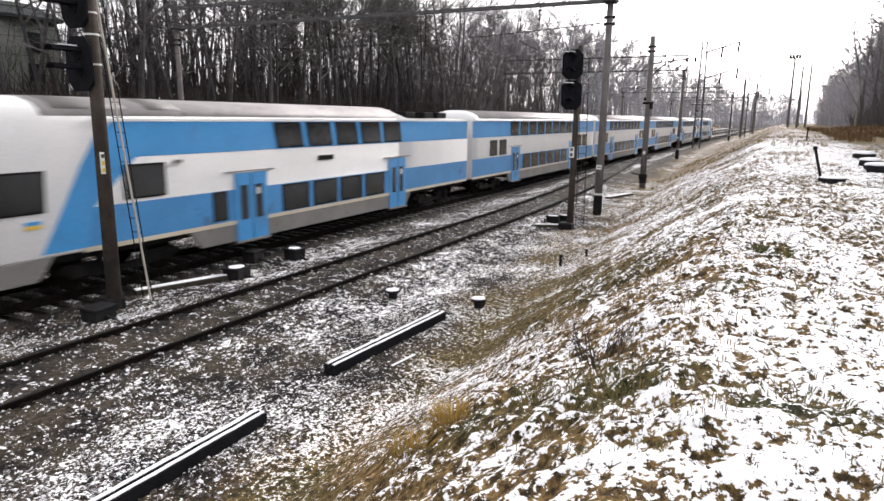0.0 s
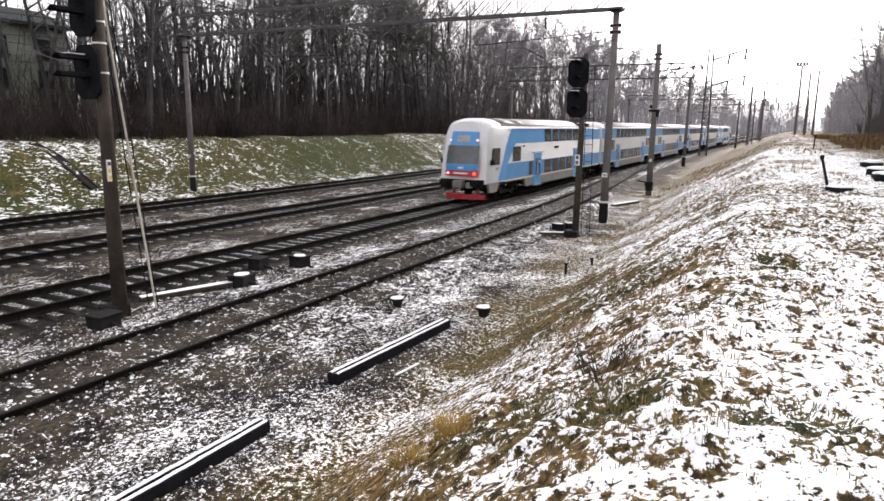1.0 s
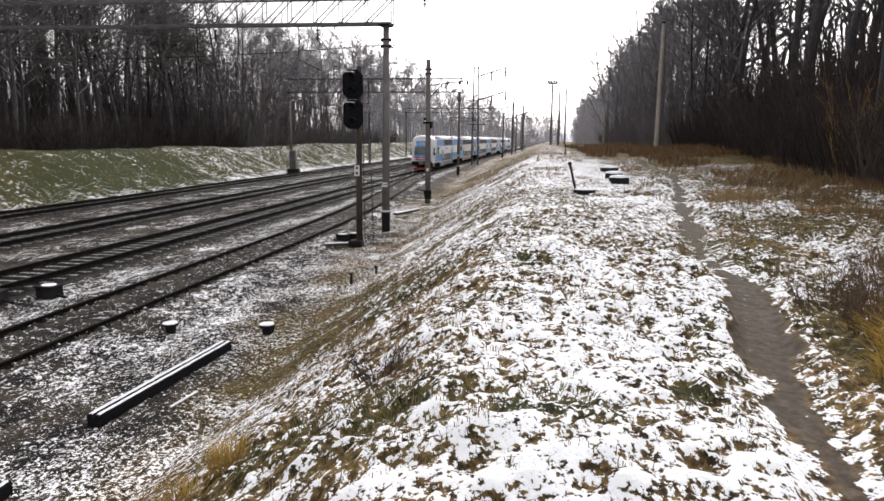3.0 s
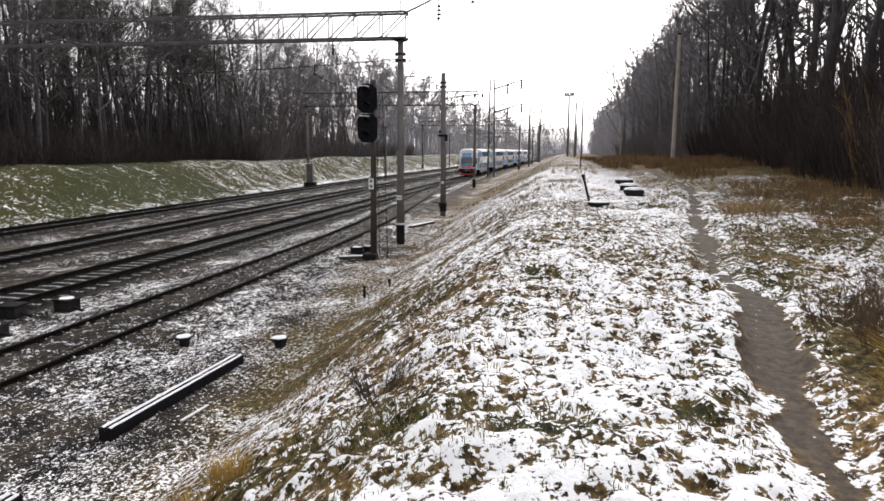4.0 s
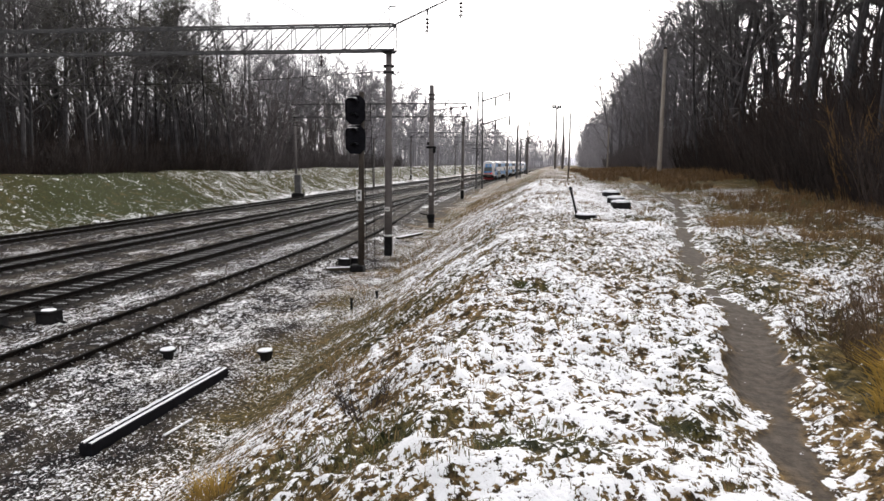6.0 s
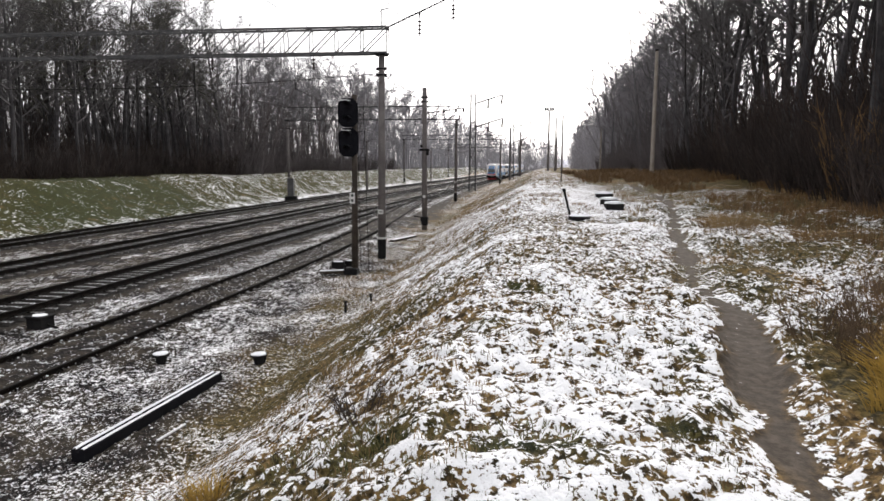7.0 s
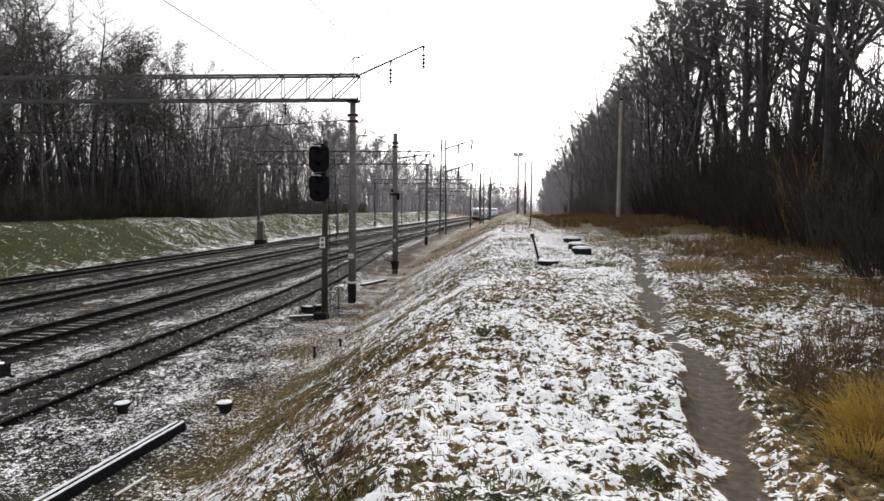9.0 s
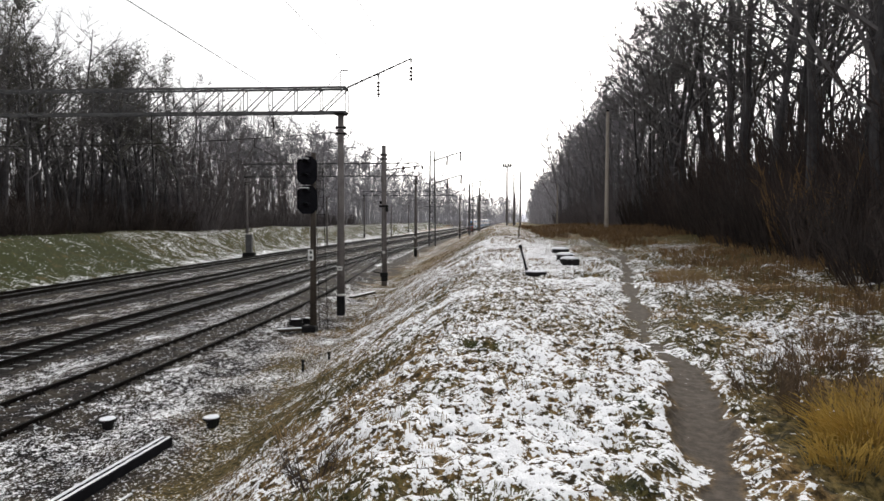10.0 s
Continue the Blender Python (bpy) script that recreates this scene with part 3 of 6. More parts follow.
def bogie(y, parent):
    frame_ob = None
    for s in (-1.05, 1.05):
        bg = B()
        prism(bg, [(y - 1.75, 0.5), (y - 1.5, 0.68), (y - 0.5, 0.62), (y - 0.4, 0.42), (y + 0.4, 0.42), (y + 0.5, 0.62), (y + 1.5, 0.68), (y + 1.75, 0.5), (y + 1.4, 0.42), (y + 0.6, 0.3), (y - 0.6, 0.3), (y - 1.4, 0.42)], 0, s - 0.08, s + 0.08)
        for d in (-1.25, 1.25):
            box(bg, (s * 1.06, y + d, 0.47), (0.2, 0.34, 0.3), bevel=0.03)
            rod(bg, (s * 1.02, y + d * 0.5, 0.5), (s * 1.02, y + d * 0.5, 0.8), 0.1, n=8)
        frame_ob = part("bogie", bg, M_TDARK, parent, "black bogie frame")
    for d in (-1.25, 1.25):
        w = B()
        for s in (-0.78, 0.78):
            rod(w, (s - 0.07, y + d, 0.46), (s + 0.07, y + d, 0.46), 0.45, n=20)
        rod(w, (-0.9, y + d, 0.46), (0.9, y + d, 0.46), 0.09, n=8)
        part("wheelset", w, M_RAIL, frame_ob)


def belts(parent, length, start=0.0):
    """Bands of paint and trim, both sides of a carriage, from start to its end."""
    for side in (-1, 1):
        side_panel("upper_band", rect(start, length - 0.05, 3.03, 3.86), M_TBLUE, parent, side, 0.008, "sky-blue upper band")
        side_panel("lower_band", rect(start, length - 0.05, 1.06, 1.95), M_TBLUED, parent, side, 0.008, "grimy sky-blue lower band")
        side_panel("stripe", rect(start, length - 0.05, 0.95, 1.06), M_TCREAM, parent, side, 0.014, "narrow cream stripe")
        side_panel("cant_rail", rect(start, length - 0.05, 3.86, 3.93), M_TWHITE, parent, side, 0.03)


def rooftop_gear(parent, y0, y1):
    g = B()
    for k, y in enumerate(np.arange(y0 + 0.6, y1 - 0.6, 1.5)):
        box(g, (0.1 * (k % 2), float(y), 4.12), (1.5, 0.9, 0.26), bevel=0.04)
        rod(g, (-0.9, float(y), 3.97), (-0.9, float(y), 4.25), 0.06, n=8)
    part("roof_equipment", g, M_TDARK, parent, "dark equipment boxes on the low roof")


def gangway(parent, y):
    g = B()
    for k in range(4):
        prism(g, [(-0.75, 0.9), (0.75, 0.9), (0.8, 1.0), (0.8, 3.1), (0.7, 3.2), (-0.7, 3.2), (-0.8, 3.1), (-0.8, 1.0)], 1, y + 0.02 + k * 0.13, y + 0.1 + k * 0.13)
    rod(g, (0, y, 0.95), (0, y + 0.55, 0.95), 0.12)
    part("gangway", g, M_TDARK, parent, "black bellows gangway")


LEN_END, LEN_MID, GAP, NOSE = 23.6, 23.9, 0.55, 0.5


def end_carriage(name="end_carriage"):
    """A driving carriage; its nose at y = 0, its body towards +y."""
    car = thing(name, Matrix(), "white and sky-blue double-deck driving carriage with a red nose band", "train carriage", "carriages of the train")
    low, high = roof_outline(3.9), roof_outline(4.4)

    def lean(k):
        # the nose leans back above the windscreen's foot and is rounded in plan
        return lambda x, z: k * (0.3 * (abs(x) / HALF) ** 2.6 + 0.95 * max(0.0, (z - 1.9) / 2.6) ** 1.7)

    def shrink(o, k):
        return [(x * (1 - 0.06 * k) * (1 - 0.13 * k * max(0.0, (z - 2.0) / 2.0)), z if z < 3.3 else 3.3 + (z - 3.3) * (1 - 0.2 * k)) for x, z in o]
    body = loft("body", [(NOSE, shrink(high, 1.0), lean(1.0)), (NOSE + 0.17, shrink(high, 0.55), lean(0.95)), (NOSE + 0.62, shrink(high, 0.2), lean(0.6)), (2.0, high, lean(0.06)), (2.5, high, still), (17.0, high, still)], M_TWHITE, car)
    top_skin = [(x * 1.008, z + 0.014) for x, z in [(HALF - 0.1, 3.98)] + [p for p in high if p[1] > 4.0] + [(0.1 - HALF, 3.98)]]
    roof_line = top_skin + [(x * 0.975, z - 0.03) for x, z in top_skin[::-1]]
    loft("roof", [(2.6, roof_line, still), (17.0, roof_line, still)], M_TROOF, car, "dirty pale-grey ribbed roof")
    hatch = [(x * 1.006, z + 0.008) for x, z in top_skin[1:-1]]
    hatch += [(x * 0.98, z - 0.02) for x, z in hatch[::-1]]
    for y0, y1 in ((2.9, 4.7), (5.3, 6.3)):
        loft("roof_hatch", [(y0, hatch, still), (y1, hatch, still)], M_TGREY, car, "dark grey roof hatch")
    slope = [(17.0, high, still), (18.3, low, still), (LEN_END, low, still)]
    loft("rear_body", slope, M_TWHITE, car)
    rooftop_gear(car, 18.5, LEN_END)
    for side in (-1, 1):
        # the blue sweeps down behind the cab
        side_panel("blue_sweep", [(2.25, 1.06), (3.3, 1.06), (3.55, 1.95), (4.75, 3.03), (4.6, 3.86), (4.15, 3.86), (3.7, 3.5), (3.3, 2.9), (2.75, 1.9)], M_TBLUE, car, side, 0.008, "blue paint sweeping down behind the cab")
        side_panel("upper_band", [(4.75, 3.03), (LEN_END - 0.05, 3.03), (LEN_END - 0.05, 3.86), (4.6, 3.86)], M_TBLUE, car, side, 0.008, "sky-blue upper band")
        side_panel("lower_band", [(3.3, 1.06), (LEN_END - 0.05, 1.06), (LEN_END - 0.05, 1.95), (3.55, 1.95)], M_TBLUED, car, side, 0.0085, "grimy sky-blue lower band")
        side_panel("stripe", rect(3.2, LEN_END - 0.05, 0.95, 1.06), M_TCREAM, car, side, 0.014, "narrow cream stripe")
        skirt(car, [(6.2, 0.98), (6.6, 0.46), (17.6, 0.46), (18.0, 0.98)], side)
        side_panel("cant_rail", rect(3.6, LEN_END - 0.05, 3.87, 3.93), M_TWHITE, car, side, 0.03)
        window(1.36, 2.42, 1.95, 2.84, car, side, -0.06)
        side_panel("mirror", rect(1.2, 1.36, 1.98, 2.24), M_TDARK, car, side, 0.16, "dark wing mirror")
        skirt(car, [(1.0, 0.98), (1.2, 0.5), (2.1, 0.5), (2.5, 0.98)], side)
        window(4.35, 5.55, 2.03, 2.86, car, side)
        window(7.05, 7.6, 1.12, 1.94, car, side)
        door(7.9, 9.2, car, side)
        door(16.25, 17.5, car, side)
        for k in range(4):
            window(9.9 + k * 1.55, 11.23 + k * 1.55, 1.08, 1.92, car, side)
        for k in range(5):
            window(9.75 + k * 1.55, 11.03 + k * 1.55, 3.06, 3.84, car, side, 0.16)
        side_panel("vent", rect(11.75, 12.6, 2.58, 2.74), M_TDARK, car, side, 0.02)
        side_panel("camera_housing", rect(5.85, 6.05, 2.82, 2.9), M_TGREY, car, side, 0.09)
        flag = side_panel("flag", rect(1.95, 2.3, 1.72, 1.8), M_TBLUE, car, side, 0.016, "small blue and yellow flag mark")
        side_panel("flag_half", rect(1.95, 2.3, 1.63, 1.72), M_TAGY, flag, side, 0.016)
    # the nose: panels laid on the leaning face

    def face(name, x0, x1, z0, z1, material, proud, label="", parent=car, n=8):
        verts, faces = [], []
        for layer in (proud, -0.06):
            for j in range(5):
                z = z0 + (z1 - z0) * j / 4
                for i in range(n + 1):
                    x = x0 + (x1 - x0) * i / n
                    verts.append((x * (1 - 0.11 * max(0.0, (z - 2.0) / 2.0)), lean(1.0)(x / 0.94, z if z < 3.3 else 3.3 + (z - 3.3) / 0.8 * 0.8) - layer + NOSE, z))
        w = n + 1
        for j in range(4):
            for i in range(n):
                a = j * w + i
                faces.append((a, a + 1, a + w + 1, a + w))
        half = 5 * w
        ring = [i for i in range(w)] + [j * w + n for j in range(1, 5)] + [4 * w + i for i in range(n - 1, -1, -1)] + [j * w for j in range(3, 0, -1)]
        for k in range(len(ring)):
            a, b = ring[k], ring[(k + 1) % len(ring)]
            faces.append((b, a, a + half, b + half))
        return piece(name, soup(name, verts, faces), material, parent, label)
    face("upper_panel", -0.84, 0.84, 2.98, 3.7, M_TBLUE, 0.02, "blue panel over the windscreen")
    face("destination_display", -0.38, 0.38, 3.15, 3.5, M_TROOF, 0.03, "pale destination display")
    face("windscreen", -0.93, 0.93, 2.02, 2.98, M_TSHIELD, 0.024, "large one-piece grey windscreen")
    face("lower_panel", -0.93, 0.93, 1.68, 2.02, M_TBLUE, 0.02, "blue panel under the windscreen")
    face("red_band", -0.95, 0.95, 1.38, 1.68, M_TRED, 0.024, "red band across the nose")
    face("number_bar", -0.42, 0.42, 1.49, 1.58, M_TAGW, 0.032)
    face("emblem", -0.16, 0.16, 1.78, 1.88, M_TAGW, 0.03)
    part("chin", prism(B(), [(-1.25, 0.25), (-0.9, 0.1), (0.9, 0.1), (1.25, 0.25), (1.25, 2.0), (-1.25, 2.0)], 2, 0.74, 1.2), M_TDARK, car, "dark grey chin over the coupler").location.y = NOSE * 0.8
    for s in (-0.77, 0.77):
        for nm, z, r, mt in (("tail_lamp", 1.53, 0.075, M_LAMP), ("marker_lamp", 3.25, 0.05, M_LAMPW)):
            y = lean(1.0)(s / 0.94, z) + NOSE
            if nm == "tail_lamp" and s < 0:
                mt = M_LAMPW
            part(nm, rod(B(), (s, y - 0.06, z), (s, y + 0.05, z), r, n=14), mt, car, "lit round lamp")
    for s in (-0.88, 0.88):
        b = rod(B(), (s, -0.3, 1.06), (s, 0.4, 1.06), 0.1)
        rod(b, (s, -0.34, 1.06), (s, -0.28, 1.06), 0.19, n=16)
        part("buffer", b, M_TDARK, car, "round black buffer").location.y = NOSE
    b = B()
    box(b, (0, -0.15, 0.98), (0.5, 0.7, 0.42), bevel=0.06)
    box(b, (0.55, -0.05, 0.92), (0.34, 0.3, 0.3), bevel=0.04)
    part("coupler", b, M_TGREY, car, "grey coupler").location.y = NOSE
    b = B()
    prism(b, [(-1.15, 0.55), (0.0, 0.15), (1.15, 0.55), (1.15, 0.8), (0.0, 0.45), (-1.15, 0.8)], 2, 0.14, 0.4)
    for s in (-0.7, 0.7):
        box(b, (s, 0.7, 0.55), (0.12, 0.12, 0.45))
    part("plough", b, M_TRED, car, "red snow plough under the nose").location.y = NOSE
    b = B()
    box(b, (0, 12.0, 0.6), (2.5, 8.6, 0.3), bevel=0.05)
    box(b, (0, 12.0, 0.9), (2.5, 22.6, 0.2))
    part("underframe", b, M_TDARK, car)
    bogie(4.4, car)
    bogie(20.4, car)
    gangway(car, LEN_END)
    return car


def middle_carriage():
    car = thing("middle_carriage", Matrix(), "white and sky-blue double-deck carriage with two rows of windows", "train carriage", "carriages of the train")
    high, low, n = roof_outline(4.4), roof_outline(3.9), LEN_MID
    loft("body", [(0.0, low, still), (0.9, high, still), (n - 0.9, high, still), (n, low, still)], M_TWHITE, car)
    top_skin = [(x * 1.008, z + 0.014) for x, z in [(HALF - 0.1, 3.98)] + [p for p in high if p[1] > 4.0] + [(0.1 - HALF, 3.98)]]
    roof_line = top_skin + [(x * 0.975, z - 0.03) for x, z in top_skin[::-1]]
    loft("roof", [(0.95, roof_line, still), (n - 0.95, roof_line, still)], M_TROOF, car, "dirty pale-grey ribbed roof")
    belts(car, n, 0.05)
    for side in (-1, 1):
        skirt(car, [(4.9, 0.98), (5.2, 0.46), (n - 5.2, 0.46), (n - 4.9, 0.98)], side)
        for y0 in (2.3, 3.65, n - 3.3, n - 4.65):
            window(y0, y0 + 1.0, 2.03, 2.86, car, side)
        door(5.5, 6.8, car, side)
        door(n - 6.8, n - 5.5, car, side)
        for k in range(6):
            window(7.4 + k * 1.55, 8.7 + k * 1.55, 1.08, 1.92, car, side)
        for k in range(9):
            window(5.3 + k * 1.55, 6.6 + k * 1.55, 3.06, 3.84, car, side, 0.0 if k else 0.12)
    b = B()
    box(b, (0, n / 2, 0.6), (2.5, 9.0, 0.3), bevel=0.05)
    box(b, (0, n / 2, 0.9), (2.5, n - 0.6, 0.2))
    part("underframe", b, M_TDARK, car)
    bogie(2.9, car)
    bogie(n - 2.9, car)
    gangway(car, n)
    return car


TRAIN = [(end_carriage(), 0.0, False)]
reach = LEN_END + GAP
first = middle_carriage()
TRAIN.append((first, reach, False))
for k in range(3):
    reach += LEN_MID + GAP
    TRAIN.append((copy_thing(first, Matrix()), reach, False))
TRAIN.append((copy_thing(TRAIN[0][0], Matrix()), reach + LEN_MID + GAP + LEN_END, True))


def train_nose(t):
    return 6.1 + 24.6 * t


def motions():
    """The train runs away from the camera at a steady pace."""
    for car, back, turned in TRAIN:
        rows = []
        for k in range(21):
            t = k * 0.5
            y = train_nose(t) + back
            slope = math.degrees(math.atan2(float(line_b(y + 10) - line_b(y - 10)), 20.0))
            rows.append((t, pose(float(line_b(y)), y, 0.0, 0, 0, -slope + (180 if turned else 0))))
        walk(car, rows)


# ---- masts, signals and wires ----
def insulator(bm, top, n=4, pitch=0.17, r=0.11):
    x, y, z = top
    rod(bm, (x, y, z), (x, y, z - 0.12), 0.02, n=6)
    for k in range(n):
        zz = z - 0.12 - k * pitch
        rod(bm, (x, y, zz), (x, y, zz - 0.07), 0.035, r, n=12)
        rod(bm, (x, y, zz - 0.07), (x, y, zz - pitch), 0.03, n=6)


def truss(name, x0, x1, z0, z1, parent, panel=1.2, depth=0.55, bar=0.04):
    """An open lattice girder across the tracks: four chords, posts and diagonals."""
    girder = None
    for z in (z0, z1):
        for y in (-depth / 2, depth / 2):
            chord = part("chord" if girder else name, box(B(), ((x0 + x1) / 2, y, z), (abs(x1 - x0), 0.07, 0.09)), M_GREYSTEEL, girder or parent, "" if girder else "grey steel lattice girder")
            girder = girder or chord
    n = int(round(abs(x1 - x0) / panel))
    w = (x1 - x0) / n
    def bar_mesh(p, q, r):
        return part("bar", rod(B(), p, q, r, n=4), M_GREYSTEEL, girder)
    for y in (-depth / 2, depth / 2):
        for k in range(n + 1):
            x = x0 + k * w
            bar_mesh((x, y, z0), (x, y, z1), bar * 0.6)
            if k < n:
                bar_mesh((x, y, z1), (x + w, y, z0), bar * 0.7)
    for k in range(n + 1):
        for z in (z0, z1):
            bar_mesh((x0 + k * w, -depth / 2, z), (x0 + k * w, depth / 2, z), bar * 0.5)
    return girder


def mast_column(parent, x, z0, z1, r0=0.185, r1=0.135, tags=True, lean=0.0):
    """A tapered concrete mast with a tarred foot, bands and clamps."""
    m = part("mast", rod(B(), (x, 0, z0), (x + lean, 0, z1), r0, r1, n=20), M_CONC, parent, "tapered spun-concrete mast")
    for p in m.data.polygons:
        p.use_smooth = len(p.vertices) == 4
    if tags:
        part("tarred_foot", rod(B(), (x, 0, z0 + 0.02), (x, 0, z0 + 1.05), r0 + 0.012, r0 + 0.008, n=20), M_DARK, m, "black tarred foot")
        part("white_band", rod(B(), (x, 0, z0 + 1.08), (x, 0, z0 + 1.16), r0 + 0.012, n=20), M_TAGW, m, "white painted band")
        tag = part("tag", box(B(), (x, -r0 - 0.012, z0 + 2.35), (0.24, 0.03, 0.2), bevel=0.006), M_TAGW, m, "white number tag")
        part("writing", box(B(), (x, -r0 - 0.03, z0 + 2.35), (0.16, 0.012, 0.05)), M_INK, tag)
    for z in (z1 - 0.62, z1 - 0.9):
        clamps = B()
        rod(clamps, (x + lean * 0.9 - 0.02, 0, z - 0.03), (x + lean * 0.9 - 0.02, 0, z + 0.03), r1 + 0.04, n=16)
        for s in (-1, 1):
            rod(clamps, (x + lean * 0.9 + s * 0.19, 0, z - 0.07), (x + lean * 0.9 + s * 0.19, 0, z + 0.07), 0.06, n=8)
        part("clamp", clamps, M_DARK, m)
    return m


def side_arm(parent, x, z, length=3.0, rise=1.3, thick=1.0):
    """A slanting bracket with two insulator strings that carry the feeder lines."""
    a = B()
    rod(a, (x, 0, z), (x + length, 0, z + rise), 0.045 * thick, 0.035 * thick, n=6)
    rod(a, (x - 0.25, 0.1, z), (x - 0.25, 0.1, z + 0.82), 0.022, n=6)
    rod(a, (x - 0.95, 0.1, z), (x - 0.25, 0.1, z + 0.8), 0.016, n=6)
    rod(a, (x - 0.25, 0.1, z + 0.82), (x + 0.1, 0.1, z + 0.84), 0.03, n=6)
    for f in (0.5, 1.0):
        rod(a, (x + length * f, 0, z + rise * f), (x + length * f, 0, z + rise * f - 0.28), 0.07, 0.02, n=6)
    arm = part("bracket_arm", a, M_GREYSTEEL, parent, "slanting steel bracket arm")
    for f in (0.5, 1.0):
        i = B()
        insulator(i, (x + length * f, 0, z + rise * f - 0.25), 4, 0.17 * thick ** 0.6, 0.11 * thick ** 0.5)
        if thick > 2:
            rod(i, (x + length * f, 0, z + rise * f), (x + length * f - 0.15, 0, z + rise * f - 1.5), 0.13, n=8)
        part("insulator", i, M_GLASSINS, arm, "string of brown disc insulators")


def portal(y, xr, xl, base_r, base_l, z0, z1, label, arm=True, panel=1.2, skew=0.0):
    """A portal over all tracks: two masts and a lattice girder, with droppers over each track."""
    p = thing("catenary_portal", pose(xr, y, 0, 0, 0, skew) @ pose(-xr, 0, 0), label, "portal mast", "portals over the tracks")
    mast_column(p, xr, base_r, z0, lean=0.06)
    mast_column(p, xl, base_l, z0, 0.18, 0.13)
    truss("girder", xr + 0.35, xl - 0.35, z0 + 0.06, z1, p, panel)
    if arm:
        side_arm(p, xr + 0.3, z1)
    for x in (xr, xl):
        part("seat", box(B(), (x + 0.04, 0, z0 + 0.0), (0.5, 0.7, 0.06)), M_DARK, p)
    for x in (float(line_b(y)), float(line_c(y)), float(line_d(y)), float(line_a(y))):
        i = B()
        insulator(i, (x, 0, z0), 3)
        part("insulator", i, M_GLASSINS, p)
        part("dropper", rod(B(), (x - 0.9, 0, z0), (x - 0.9, 0, z0 - 1.5), 0.013, n=6), M_DARK, p)
        part("registration_arm", rod(B(), (x - 0.9, 0, z0 - 1.45), (x + 0.1, 0, z0 - 1.95), 0.011, n=6), M_DARK, p)
    return p


portal(29.9, -7.5, -32.8, -0.45, -0.4, 8.98, 10.15, "grey portal of concrete masts and a lattice girder over four tracks", skew=2.3)
portal(78.2, -10.55, -31.5, -0.3, 0.0, 9.35, 10.95, "hazy second portal with lattice girder over the tracks", arm=False)
portal(142.0, -9.5, -30.6, 0.0, 0.2, 9.4, 10.4, "far grey portal over the tracks", panel=2.4)
portal(205.0, -9.6, -30.0, 0.2, 0.2, 9.4, 10.4, "far grey portal over the tracks", panel=2.4)


def single_mast():
    m = thing("line_mast", pose(-8.0, 43.7, 0), "concrete mast with dark steel clamps beside the siding", "mast")
    mast_column(m, 0.0, -0.4, 9.1, 0.19, 0.15, tags=False)
    part("tarred_foot", rod(B(), (0, 0, 0.0), (0, 0, 0.5), 0.23, n=16), M_DARK, m)
    b = B()
    box(b, (0, 0, 5.05), (0.62, 0.45, 0.14), bevel=0.02)
    box(b, (0.22, -0.1, 4.9), (0.16, 0.3, 0.45), bevel=0.03)
    box(b, (-0.2, -0.05, 5.3), (0.14, 0.2, 0.2), bevel=0.03)
    part("switch_gear", b, M_DARK, m, "dark clamped switch gear")
    part("lever", rod(B(), (-0.75, 0, 0.62), (0.1, 0, 0.48), 0.04, n=6), M_DARK, m)
    part("drive_box", box(B(), (0.0, -0.05, 0.45), (0.5, 0.42, 0.3), bevel=0.03), M_DARK, m)
    a = B()
    rod(a, (0, 0, 7.45), (2.6, 0, 7.75), 0.035, n=6)
    rod(a, (0.1, 0, 6.7), (0.9, 0, 7.5), 0.028, n=6)
    rod(a, (-1.0, 0, 8.7), (0.0, 0, 8.1), 0.025, n=6)
    arm = part("bracket_arm", a, M_DARK, m)
    for k, x in enumerate((1.3, 2.1, 2.6)):
        i = B()
        rod(i, (x, 0, 7.5), (x, 0, 7.75), 0.09, 0.05, n=10)
        part("insulator", i, M_GLASSINS, arm)
    part("tag", box(B(), (0, -0.2, 1.95), (0.16, 0.03, 0.18)), M_TAGW, m)


single_mast()


def lattice_tower(x, y, h, label, arm=True):
    """A slim four-legged lattice mast."""
    z0 = ground_z(x, y) - 0.1
    tw = thing("lattice_mast", pose(x, y, z0), label, "mast", "lattice masts")
    legs, w0, w1 = [(-1, -1), (1, -1), (1, 1), (-1, 1)], 0.52, 0.34
    for sx, sy in legs:
        part("leg", rod(B(), (sx * w0, sy * w0 * 0.6, 0), (sx * w1, sy * w1 * 0.6, h), 0.13, 0.1, n=4), M_GREYSTEEL, tw)
    br = B()
    n = int(h / 1.3)
    for k in range(n):
        a, b = k / n, (k + 1) / n
        for i in range(4):
            (ax, ay), (bx, by) = legs[i], legs[(i + 1) % 4]
            wa, wb = w0 + (w1 - w0) * a, w0 + (w1 - w0) * b
            rod(br, (ax * wa, ay * wa * 0.6, h * a), (bx * wb, by * wb * 0.6, h * b), 0.045, n=3)
    rod(br, (-1.2, 0, h * 0.42), (1.6, 0, h * 0.42), 0.07, n=4)
    box(br, (-0.3, 0, h * 0.36), (0.45, 0.3, 0.35))
    part("bracing", br, M_GREYSTEEL, tw)
    if arm:
        side_arm(tw, w1, h - 1.6, 4.5, 1.4, 2.8)
        side_arm(tw, w1, h - 5.4, 4.6, 1.4, 2.8)
    return tw


lattice_tower(-12.0, 110.0, 16.1, "tall slim grey lattice mast with a feeder bracket")
lattice_tower(-8.7, 176.0, 15.6, "far tall lattice mast with a feeder bracket")
lattice_tower(-9.3, 245.0, 16.5, "far tall lattice mast with a feeder bracket")


